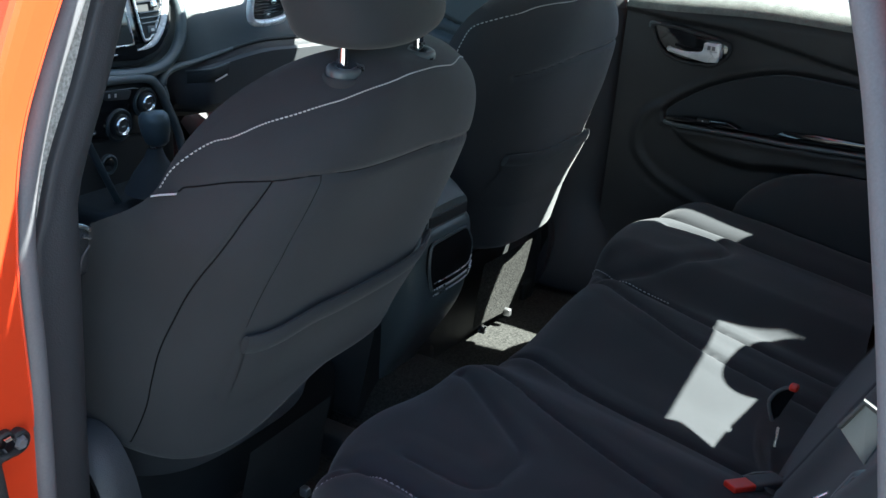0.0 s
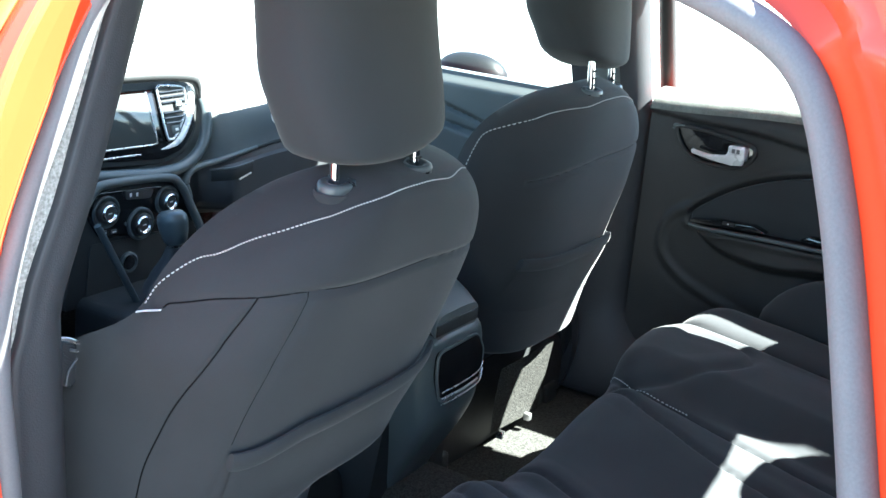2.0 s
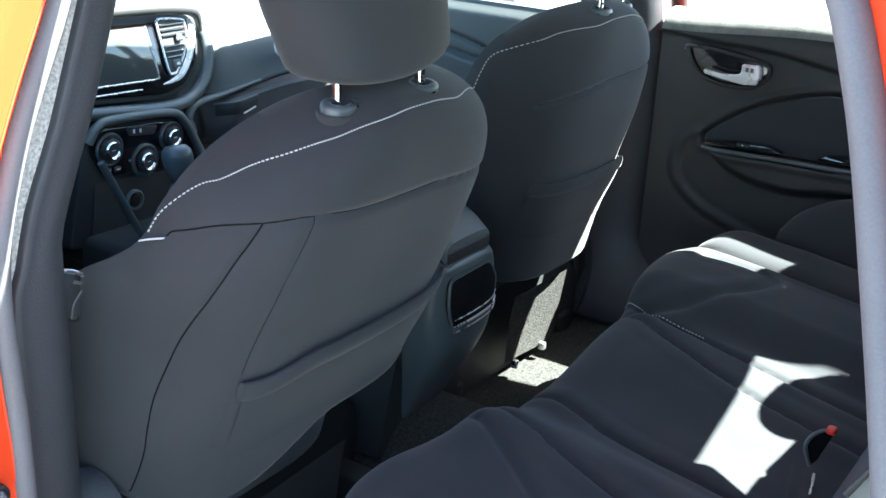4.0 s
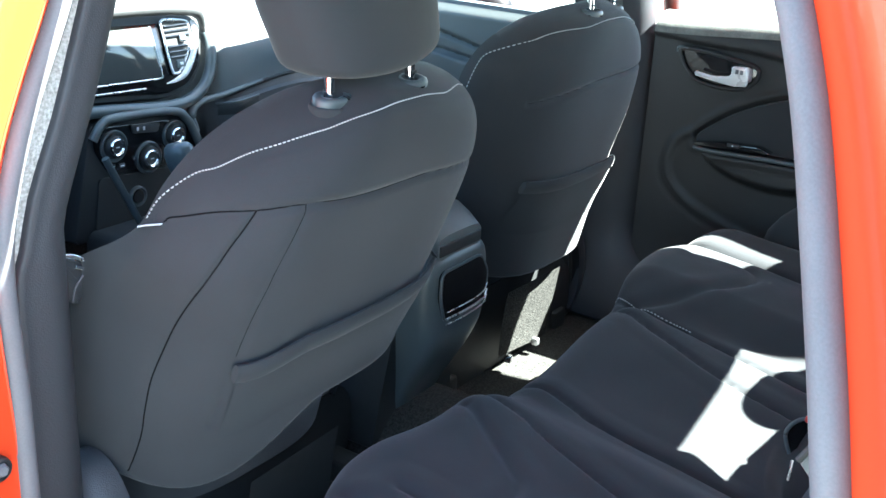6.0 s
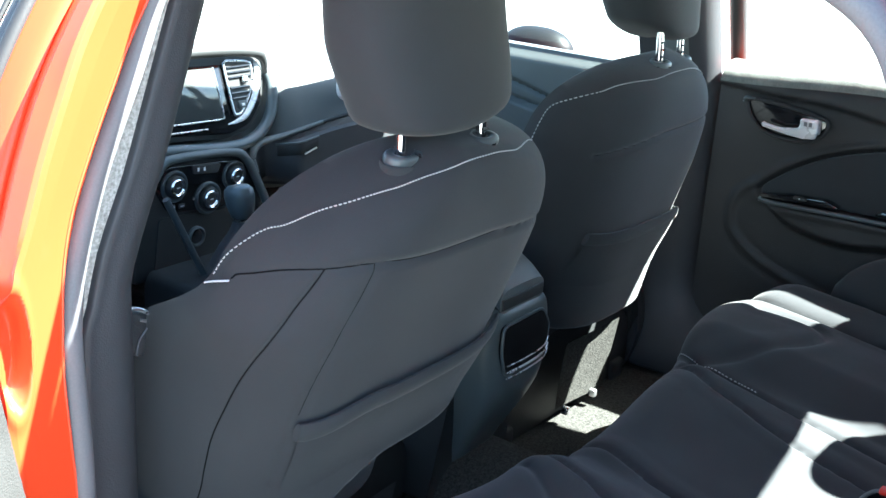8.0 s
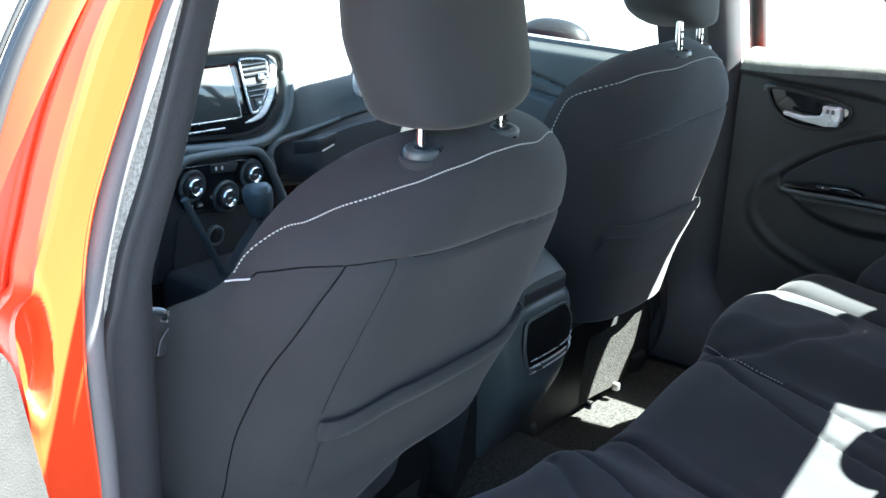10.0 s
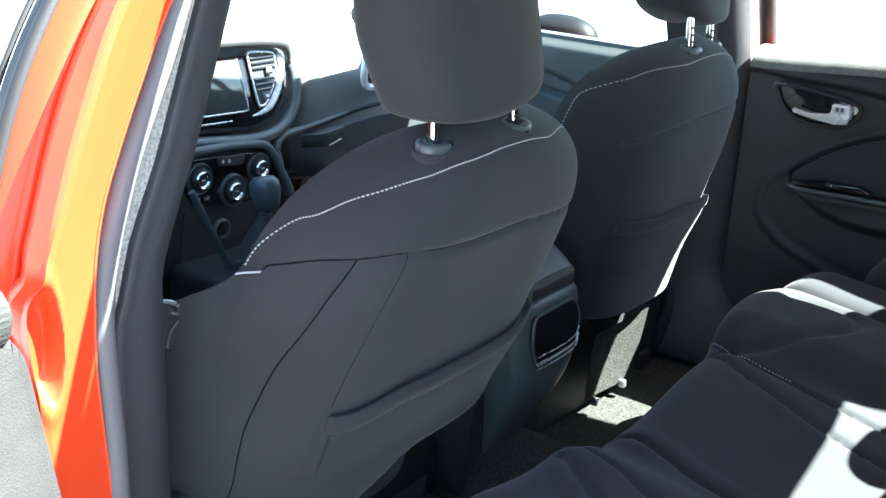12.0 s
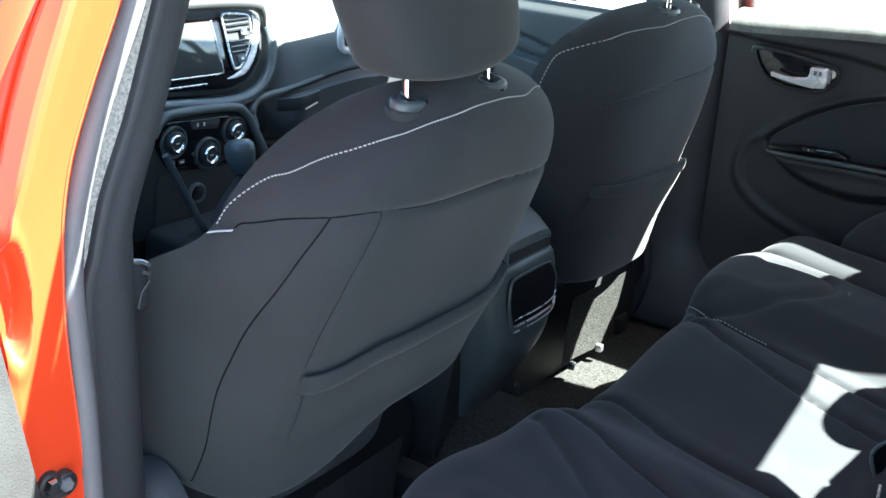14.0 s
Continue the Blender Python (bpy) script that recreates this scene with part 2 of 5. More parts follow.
part("roof", grid(lambda x, y: roof_at(x, rear_edge(x, y), 1.385), steps(-0.562, 0.63, 25), steps(ROOF_Y[0], ROOF_Y[1], 25)), PAINT, car)
part("headliner", grid(lambda x, y: roof_at(x, rear_edge(x, y), 1.345), steps(-0.575, 0.60, 25), steps(ROOF_Y[0], ROOF_Y[1], 25)), HEADLINER, car, "pale woven headliner")
for side, word in ((-1, "near"), (1, "far")):
    part("roof_rail", tube(smooth_path([((0.615 if side > 0 else -0.556), y, roof_at(0.62, y, 1.365)[2]) for y in steps(0.56, -0.85, 9)], 4), 0.036 if side > 0 else 0.030, 14), PAINT, car)
    part("windscreen_pillar", tube(smooth_path([(side * 0.60, 0.53, 1.36), (side * 0.695, 0.85, 1.16), (side * 0.785, 1.17, 0.95)], 8), 0.034, 12), PILLAR, car)
    part("rear_pillar", tube(smooth_path([(side * 0.606, -0.70, 1.35), (side * 0.675, -1.0, 1.18), (side * 0.725, -1.28, 1.02)], 8), 0.054, 14), PAINT, car)
part("front_roof_header", tube(smooth_path([(-0.58, 0.53, 1.35), (0, 0.57, 1.385), (0.58, 0.53, 1.35)], 8), 0.03, 12), HEADLINER, car)
part("rear_roof_header", tube(smooth_path([(-0.60, -0.69, 1.350), (-0.50, -0.722, 1.364), (-0.30, -0.764, 1.378), (0, -0.782, 1.387), (0.30, -0.764, 1.378), (0.50, -0.722, 1.364), (0.60, -0.69, 1.350)], 6), 0.03, 12), HEADLINER, car)
windscreen = part("windscreen", grid(lambda x, v: (x * (1 + 0.22 * v), 0.56 + 0.80 * v + 0.05 * (1 - (x / 0.6) ** 2), 1.36 - 0.39 * v), steps(-0.60, 0.60, 17), steps(0, 1, 9)), GLASS, car, "clear windscreen")
windscreen.visible_shadow = False
rear_glass = part("rear_window", grid(lambda x, v: (x * (1 + 0.14 * v), -0.74 - 0.55 * v, 1.36 - 0.34 * v), steps(-0.58, 0.58, 9), steps(0, 1, 5)), GLASS, car, "clear rear window")
rear_glass.visible_shadow = False
part("rear_shelf", block(-0.66, 0.66, -1.32, -0.70, 0.985, 1.01), CARPET, car)
part("boot_lid", prism([(-1.28, 1.03), (-1.75, 1.04), (-1.80, 0.95), (-1.80, 0.45), (-1.28, 0.45)], -0.74, 0.74, bevel=0.02), PAINT, car)
part("bonnet", grid(lambda x, y: (x, y, 0.800 - 0.20 * (y - 1.4) - 0.1 * (x / 0.75) ** 2), steps(-0.76, 0.76, 17), steps(1.42, 2.3, 9)), PAINT, car)
part("front_body", prism([(1.42, 0.70), (2.3, 0.52), (2.38, 0.5), (2.38, 0.25), (1.3, 0.25)], -0.80, 0.80, bevel=0.02), PAINT, car)
part("underbody", block(-0.80, 0.80, -1.8, 2.3, 0.20, 0.375, 0.01), DARK, car)
part("cowl", prism([(1.30, 0.885), (1.46, 0.865), (1.46, 0.83), (1.30, 0.85)], -0.74, 0.74), DARK, car)

# near side: sill and pillars round the open doorway
part("door_sill", prism(round_outline([(-0.87, 0.26), (-0.66, 0.26), (-0.66, 0.43), (-0.74, 0.455), (-0.87, 0.43)], 0.02), -0.85, 0.25, "y"), PAINT, car)
part("sill_trim", prism(round_outline([(-0.735, 0.44), (-0.64, 0.41), (-0.64, 0.39), (-0.60, 0.39), (-0.60, 0.425), (-0.65, 0.455), (-0.735, 0.472)], 0.01), -0.75, 0.20, "y"), PLASTIC, car)


KNOTS = (0.40, 0.75, 0.90, 0.95, 1.0, 1.05, 1.10, 1.15, 1.20, 1.25, 1.30, 1.36)
GAP_LINE = (-0.825, -0.831, -0.845, -0.850, -0.845, -0.829, -0.812, -0.791, -0.763, -0.728, -0.684, -0.625)
CORNER_LINE = (-0.818, -0.824, -0.836, -0.837, -0.822, -0.802, -0.784, -0.763, -0.740, -0.708, -0.668, -0.61)
FLANGE_LINE = (-0.765, -0.771, -0.779, -0.777, -0.773, -0.761, -0.740, -0.716, -0.690, -0.658, -0.620, -0.570)


def along(table, z):
    """A smooth height profile through the knots."""
    i = max(0, min(len(KNOTS) - 2, sum(1 for k in KNOTS if k <= z) - 1))
    t = (z - KNOTS[i]) / (KNOTS[i + 1] - KNOTS[i])
    a, b = table[i], table[i + 1]
    w = KNOTS[i + 1] - KNOTS[i]
    ma = (b - table[i - 1]) / (KNOTS[i + 1] - KNOTS[i - 1]) * w if i else b - a
    mb = (table[i + 2] - a) / (KNOTS[i + 2] - KNOTS[i]) * w if i + 2 < len(KNOTS) else b - a
    return a * (2 * t ** 3 - 3 * t * t + 1) + ma * (t ** 3 - 2 * t * t + t) + b * (3 * t * t - 2 * t ** 3) + mb * (t ** 3 - t * t)


def seen(x, y):
    """Slides a place from the pillar's middle depth to depth y."""
    return (x + 0.65 * (y - 0.10), y)


def jamb(z):
    """The painted step of the centre pillar between the door gap and the seal: (x, y) from outside in."""
    g, c, f = along(GAP_LINE, z), along(CORNER_LINE, z), along(FLANGE_LINE, z)
    up = smoothstep(0.96, 1.06, z)
    return [seen(g - 0.004, 0.165), seen(g, 0.118), seen(g + 0.002, 0.112), seen(c - 0.009 * up, 0.094), seen(c - 0.003, 0.0905), seen(c + 0.004, 0.0895), seen(c + 0.5 * (f - c) - 0.004, 0.092),
            seen(f - 0.004, 0.098), seen(f - 0.001, 0.0985), seen(f + 0.001, 0.101), seen(f + 0.004, 0.110), seen(f + 0.012, 0.122), seen(f + 0.024, 0.128)]


def jamb_point(k, z):
    """The jamb between its corners, with the hinge recess pressed in."""
    row = jamb(z)
    i = min(int(k), len(row) - 2)
    (ax, ay), (bx, by) = row[i], row[i + 1]
    x, y = ax + (bx - ax) * (k - i), ay + (by - ay) * (k - i)
    r = math.hypot((x + 0.832) / 0.0165, (z - 0.938) / 0.058)
    return (x, y + 0.020 * (1 - smoothstep(0.62, 1.0, r)) - 0.003 * math.exp(-((r - 1.1) / 0.18) ** 2), z)


zs = steps(0.40, 1.36, 40)
part("centre_pillar", grid(jamb_point, [k / 20 for k in range(241)], steps(0.40, 1.36, 230)), PAINT, car)
part("flange_edge", tube([(*seen(along(FLANGE_LINE, z) + 0.0005, 0.099), z) for z in steps(0.42, 1.35, 70)], 0.0016, 8, up=(0, 1, 0)), PAINT, car)


def pillar_trim(z):
    lean = 0.37 * max(0.0, z - 0.95)
    swell = 0.008 * math.sin(3.2 * (z - 0.4))
    right = 0.019 * smoothstep(0.97, 1.08, z)
    wide = 0.016 * smoothstep(0.93, 1.08, z) + 0.015 * smoothstep(0.955, 0.905, z)
    return [(-0.7265 - wide + lean + right, 0.150), (-0.725 - wide + lean + right, 0.127), (-0.720 - wide + lean + right, 0.1225), (-0.711 - wide + lean + right, 0.1225), (-0.698 + lean + 0.5 * right, 0.130 - swell), (-0.680 + lean + 0.3 * right, 0.138 - swell),
            (-0.666 + lean, 0.146), (-0.657 + lean, 0.162), (-0.656 + lean, 0.22), (-0.665 + lean, 0.27)]


def rounded_trim(k, z):
    """The trim's section with its corners eased."""
    section = smooth_path([(x, y, 0) for x, y in pillar_trim(z)], 4)
    return (section[k].x, section[k].y, z)


part("pillar_trim", grid(rounded_trim, range(37), zs), PILLAR, car, "dark grained pillar trim")
# lining strip paler than its trim, as if the sun reached it
part("pillar_lining", grid(lambda k, z: (pillar_trim(z)[0][0] - 0.042 + 0.045 * k - 0.02 * (1 - k) * smoothstep(1.05, 0.9, z), 0.134 - 0.003 * k, z), steps(0, 1, 5), steps(0.88, 1.36, 25)), NAPPED, car, "napped pillar lining, its pale speckle standing for sun")

# ---- closed driver door ahead of the pillar ----
driver_door = thing("driver_door", (0, 0, 0), "closed orange-red front door with black window seal", "car door")


def door_skin(k, z):
    """The outside of the door, its hem rounded into the gap."""
    g = along(GAP_LINE, z)
    y = (0.155, 0.142, 0.134, 0.133, 0.135, 0.139, 0.145, 0.152, 0.160)[k]
    inset = (0.012, 0.006, 0.002, -0.003, -0.007, -0.0105, -0.0135, -0.0165, -0.0195)[k]
    return (g + 0.65 * 0.033 + inset, y, z)


part("frame_post", grid(door_skin, range(9), steps(0.96, 1.36, 50)), PAINT, driver_door)
part("window_seal", tube([(along(GAP_LINE, z) + 0.002, 0.166, z) for z in steps(0.985, 1.36, 40)], 0.008, 10, up=(0, 1, 0)), BLACK_RUBBER, driver_door)
part("seal_lip", grid(lambda y, z: (along(GAP_LINE, z) - 0.001, y, z), (0.170, 0.178, 0.186), steps(0.985, 1.36, 40)), PLASTIC, driver_door)
part("glass_run", tube([(along(GAP_LINE, z) + 0.000, 0.194, z) for z in steps(0.985, 1.36, 40)], 0.003, 8, up=(0, 1, 0)), BLACK_RUBBER, driver_door)
part("door_skin", grid(lambda y, z: (-0.816 - 0.03 * smoothstep(0.98, 0.9, z) - 0.02 * math.sin((z - 0.3) * 4) + 0.3 * max(0, z - 0.97), y, z), [0.138, 0.142, 0.16] + steps(0.2, 1.3, 10), steps(0.3, 0.985, 16)), PAINT, driver_door)
# black sheet added behind the door gap to block daylight through it
part("gap_blackout", grid(lambda k, z: (along(GAP_LINE, z) + 0.026 + 0.05 * k, 0.166 + 0.004 * k, z), (0, 0.5, 1), steps(0.42, 1.36, 40)), BLACK_RUBBER, driver_door)
near_pane = part("window_pane", grid(lambda y, z: (along(GAP_LINE, z) + 0.003, y, z), steps(0.195, 0.95, 6), steps(0.985, 1.35, 12)), GLASS, driver_door, "clear side window")
near_pane.visible_shadow = False

# the rubber seal that runs round the near doorway
SEAL_PATH = [(-0.762, 0.102, 0.47), (-0.762, 0.102, 0.62), (-0.762, 0.104, 0.80), (-0.762, 0.110, 0.95), (-0.727, 0.118, 1.06), (-0.681, 0.116, 1.16), (-0.650, 0.105, 1.25),
             (-0.633, 0.05, 1.318), (-0.618, -0.06, 1.340), (-0.608, -0.20, 1.344), (-0.601, -0.28, 1.345), (-0.616, -0.37, 1.337), (-0.638, -0.466, 1.316), (-0.650, -0.530, 1.282), (-0.674, -0.568, 1.215),
             (-0.714, -0.607, 1.11), (-0.752, -0.642, 1.0), (-0.762, -0.664, 0.88), (-0.762, -0.64, 0.75), (-0.762, -0.55, 0.60), (-0.762, -0.40, 0.50), (-0.762, -0.20, 0.468), (-0.762, 0.03, 0.462)]
loop = smooth_path(SEAL_PATH + SEAL_PATH[:1], 7)[:-1]
part("door_seal", tube(loop, 0.0118, 14, close=True, up=(1, 0, 0)), SEAL, car, "grey bulb rubber door seal")
# painted flange and outer skin behind the doorway
def quarter(q, k):
    """The painted rim outside the seal: k steps outward."""
    mid = Vector((q.x, -0.26, 0.9))
    out = Vector((0, q.y + 0.26, (q.z - 0.9) * 0.8)).normalized()
    dist = (0.010, 0.030, 0.045, 0.060, 0.10, 0.16, 0.25)[k]
    push = (0.0, 0.010, 0.045, 0.060, 0.072, 0.078, 0.08)[k]
    p = q + out * dist
    lift = max(0.0, p.z - 1.30)
    return Vector((q.x - push + 1.2 * lift, p.y, min(p.z, 1.40)))


rear_half = [q for q in loop if q.y < 0.0]
part("quarter_panel", grid(lambda i, k: quarter(rear_half[i], k), range(len(rear_half)), range(7)), PAINT, car)
part("quarter_skin", grid(lambda y, z: (-0.84 + 0.37 * max(0, z - 0.98), y, z), steps(-0.80, -1.8, 10), steps(0.3, 1.02, 10)), PAINT, car)

# far side: door apertures and pillars


def far_pillar(k, z):
    """The far centre pillar's lower trim: its foot flares into the sill."""
    foot = smoothstep(0.62, 0.42, z) ** 1.5
    x, y = [(0.80, 0.120), (0.735, 0.118), (0.700, 0.124), (0.680, 0.138), (0.668, 0.165), (0.664, 0.20), (0.668, 0.235), (0.690, 0.265), (0.80, 0.27)][k]
    return (x - 0.045 * foot * (1 if 0 < k < 8 else 0), y + (y - 0.195) * 1.6 * foot, z)


part("far_centre_pillar", grid(far_pillar, range(9), steps(0.41, 0.99, 40)), PILLAR, car)
part("far_sill_trim", prism(round_outline([(0.72, 0.39), (0.72, 0.455), (0.675, 0.462), (0.640, 0.440), (0.625, 0.395)], 0.02, 6), -0.62, 1.20, "y"), PLASTIC, car, "black sill trim")
part("far_pillar_trim", grid(lambda k, z: ((0.665, 0.675, 0.70, 0.735)[k] - 0.37 * max(0, z - 0.95), (0.27, 0.16, 0.135, 0.132)[k], z), range(4), steps(0.42, 1.36, 20)), PILLAR, car)
part("far_upper_pillar_trim", tube([(wall_x(z) - 0.05, 0.20, z) for z in steps(0.96, 1.36, 9)], 0.045, 14), SOFT, car)
part("far_window_post", grid(lambda k, z: (wall_x(z) + (0.002, 0.0, 0.002)[k] + 0.020, (0.136, 0.124, 0.110)[k], z), range(3), steps(0.985, 1.37, 9)), PAINT, car)
# backing tube added to keep the sun off the painted post
part("far_post_backing", tube([(wall_x(z) + 0.032, 0.122, z) for z in steps(0.98, 1.37, 9)], 0.016, 10), BLACK_RUBBER, car)
for y0, y1, z0, name in ((0.10, -0.62, 1.02, "far_rear_glass"), (0.95, 0.24, 1.0, "far_front_glass")):
    pane = part(name, grid(lambda y, z: (wall_x(z) + 0.03, y, z), steps(y0, y1, 5), steps(z0, 1.34, 7)), GLASS, car, "clear side window")
    pane.visible_shadow = False
# unseen rear run is bent to shape the sun on the bench
part("far_window_frame", tube(smooth_path([(0.648, 0.14, 1.332), (0.656, -0.15, 1.350), (0.664, -0.42, 1.344), (0.674, -0.572, 1.276), (0.705, -0.565, 1.15), (0.735, -0.555, 1.0)], 6), 0.034, 10, up=(1, 0, 0)), PAINT, car)
# partial unseen frame, added to keep the sun off the glovebox
part("far_front_shade_frame", tube(smooth_path([(0.648, 0.16, 1.334), (0.650, 0.32, 1.326), (0.652, 0.44, 1.312), (0.655, 0.53, 1.288), (0.668, 0.60, 1.255)], 6), 0.032, 10, up=(1, 0, 0)), PAINT, car)
# unseen filler that blocks stray sun between roof rail and window frame
part("far_quarter_leak_fill", tube(smooth_path([(0.635, -0.54, 1.335), (0.648, -0.66, 1.315), (0.68, -0.82, 1.24)], 6), 0.046, 14), PILLAR, car)
part("far_quarter", prism(round_outline([(-0.62, 0.42), (-0.62, 1.0), (-0.60, 1.22), (-0.70, 1.36), (-0.84, 1.34), (-1.30, 1.03), (-1.75, 1.03), (-1.75, 0.42)], 0.03), 0.665, 0.74, "x"), PILLAR, car)
part("far_body_side", grid(lambda y, z: (0.87 - 0.25 * max(0, z - 0.87), y, z), steps(-1.8, 1.4, 40), steps(0.3, 0.875, 8)), PAINT, car)
for side in (-1, 1):
    for y in (1.42, -1.15):
        spin = Matrix.Translation((side * 0.74, y, 0.305)) @ Matrix.Rotation(radians(90), 4, "Y")
        wheel = part("wheel", moved(lathe([(0.20, -0.09), (0.285, -0.09), (0.303, -0.06), (0.303, 0.06), (0.285, 0.09), (0.20, 0.09)], 40), spin), BLACK_RUBBER, car, "black rubber tyre")
        part("rim", moved(lathe([(0.195, -0.093), (0.19, -0.07), (0.05, -0.075), (0.05, 0.075), (0.19, 0.07), (0.195, 0.093)], 40), spin), SILVER, wheel, "silver wheel rim")
part("bulkhead", prism([(1.05, 0.375), (1.40, 0.375), (1.40, 0.885), (1.25, 0.885), (1.25, 0.5)], -0.75, 0.75), CARPET, car)
part("boot_wall", block(-0.72, 0.72, -1.34, -1.28, 0.375, 1.0), CARPET, car)
part("near_front_side", prism([(0.24, 0.42), (1.35, 0.42), (1.35, 0.98), (0.24, 0.98)], -0.78, -0.70, "x", 0.01), PLASTIC, car)
part("near_quarter_lining", prism(round_outline([(-0.66, 0.42), (-0.66, 1.30), (-0.84, 1.34), (-1.30, 1.03), (-1.30, 0.42)], 0.03), -0.74, -0.69, "x"), PILLAR, car)

floor = part("floor", grid(lambda x, y: (x, y, 0.395 + 0.09 * math.exp(-((x - 0.0) / 0.10) ** 4) + 0.004 * noise.noise((x * 9, y * 9, 0))), steps(-0.70, 0.70, 57), steps(1.25, -0.75, 61)), CARPET)
tagged(floor, "black cut-pile carpet over the car floor and tunnel", "floor", kind="structure")

# ---- front seats ----
LEAN = math.atan(0.29)
CAP_SEAM = flat_path([(-0.228, -0.1395), (-0.2214, -0.1303), (-0.1994, -0.1143), (-0.1704, -0.1032), (-0.128, -0.0915), (-0.07, -0.0885), (-0.0176, -0.0887), (0.05, -0.0890), (0.098, -0.0936), (0.15, -0.102), (0.215, -0.118)])
OUTER_SEAM = flat_path([(-0.1704, -0.1032), (-0.1845, -0.1283), (-0.2014, -0.1602), (-0.2150, -0.1917), (-0.2240, -0.2338), (-0.2300, -0.289), (-0.2330, -0.331), (-0.2330, -0.3727), (-0.2305, -0.417), (-0.225, -0.54)], 6)
INNER_SEAM = flat_path([(-0.128, -0.0915), (-0.1432, -0.1346), (-0.1570, -0.1724), (-0.1680, -0.2145), (-0.1760, -0.258), (-0.186, -0.3346), (-0.190, -0.37)])
TOP_SEAM = flat_path([(-0.1952, -0.0864), (-0.1757, -0.0700), (-0.1538, -0.0539), (-0.1174, -0.0333), (-0.0921, -0.0215), (-0.0627, -0.0090), (-0.0293, 0.0006), (-0.001, 0.0040), (0.052, 0.0030), (0.0956, -0.0035), (0.135, -0.0090), (0.170, -0.0175), (0.200, -0.029)])
SEAM_END = [(-3.29, -0.147), (-3.25, -0.125), (-3.13, -0.1016)]
SEAM_FAR_END = [(-0.14, -0.044), (0.0, -0.062), (0.0, -0.085), (0.0, -0.115)]
SEAMS = ((CAP_SEAM, 0.0045, 0.004), (OUTER_SEAM, 0.005, 0.004), (INNER_SEAM, 0.0018, 0.0045), (TOP_SEAM, 0.003, 0.004))


def back_widths(u, drop=0.0):
    """Half widths of the backrest on the outboard and the inboard side at u along it, the half depth, and the bend."""
    e = min(max((u + 0.190) / 0.203, 0), 0.9995)
    top = (1 - e ** 1.9) ** 0.62
    out = 0.240 * top + 0.010 * smoothstep(-0.135, -0.20, u) - 0.02 * smoothstep(-0.35, -0.58, u)
    out += (0.012 * smoothstep(-0.16, -0.05, u) - 0.024 * smoothstep(-0.12, -0.26, u) - 0.022 * smoothstep(-0.15, -0.40, u)) if drop else 0.0
    e = min(max((u + 0.140) / 0.153, 0), 0.9995)
    top_in = (1 - e ** 2.8) ** 0.50
    inn = 0.274 * top_in - 0.076 * smoothstep(-0.13, -0.42, u)
    top = max(top, top_in)
    depth = 0.066 * (0.25 + 0.75 * top)
    return max(out, 0.012), max(inn, 0.012), depth, top


def bottom_u(x, drop):
    """The lower edge of the back panel, where the cloth tucks forward; lower towards the outboard side."""
    return -0.386 - 0.105 * smoothstep(-0.02, -0.23, x) if not drop else -0.385 - drop


def back_point(a, u, drop=0.0):
    """The backrest's surface: a round it (0 to 2 pi, rear in the middle of pi to 2 pi), u along it. Local x, d forward, u."""
    out, inn, depth, bend = back_widths(u, drop)
    c, s = math.cos(a), math.sin(a)
    half = inn if c > 0 else out
    x = half * math.copysign(abs(c) ** 0.72, c)
    if drop and c < 0:
        x *= 1 - 0.20 * smoothstep(-0.14, -0.40, u) * smoothstep(0.5, -0.45, s)
    d = depth * math.copysign(abs(s) ** 0.72, s)
    d += bend * (0.066 if c < 0 else 0.055) * (abs(x) / half) ** 4
    # the side wing swells forward below the shoulder cap
    wing = smoothstep(-0.146, -0.265, u) if c < 0 else 0.0
    if s > 0:
        d += 0.110 * wing * abs(c) ** 1.5 * s ** 0.4
    d += 0.034 * wing * abs(c) ** 12
    if s < 0:
        press = 0.0
        for line, deep, wide in SEAMS:
            off = near_line(x, u, line)
            if off < 0.02:
                press = max(press, deep * math.exp(-(off / wide) ** 2))
        d += press
        d -= 0.004 * math.sin(8 * u + 3 * x)
        edge = bottom_u(x, drop)
        d += 0.085 * smoothstep(edge + 0.014, edge - 0.035, u) * min(1, 3 * abs(s))
    return Vector((x, d - 0.010, u))


def rear_surface(x, u, proud=0.0, drop=0.0):
    """The place on the back of the backrest at x."""
    out, inn, _, _ = back_widths(u, drop)
    half = inn if x > 0 else out
    past = max(0.0, abs(x) / half - 0.999)
    c = math.copysign(min(abs(x) / half, 0.999) ** (1 / 0.72), x)
    a = -math.acos(max(-1, min(1, c)))
    p = back_point(a + 2.5 * past if x > 0 else a - 2.5 * past, u, drop)
    return Vector((p.x, p.y - proud, p.z))


def lean(v):
    x, d, u = v
    return Vector((x, d * math.cos(LEAN) - u * math.sin(LEAN), d * math.sin(LEAN) + u * math.cos(LEAN)))


def hem_u(x):
    """The upper edge of the map pocket."""
    return -0.254 - 0.028 * smoothstep(-0.09, -0.19, x)


def ribbon(line, proud, wide, drop, thick=0.0012):
    """A narrow band that follows a line on the back of the seat."""
    return tube([lean(rear_surface(x, u, proud, drop)) for x, u in line], wide / 2, 8, flat=thick / wide * 2)


RAISE = Vector((0, -0.0007, 0))


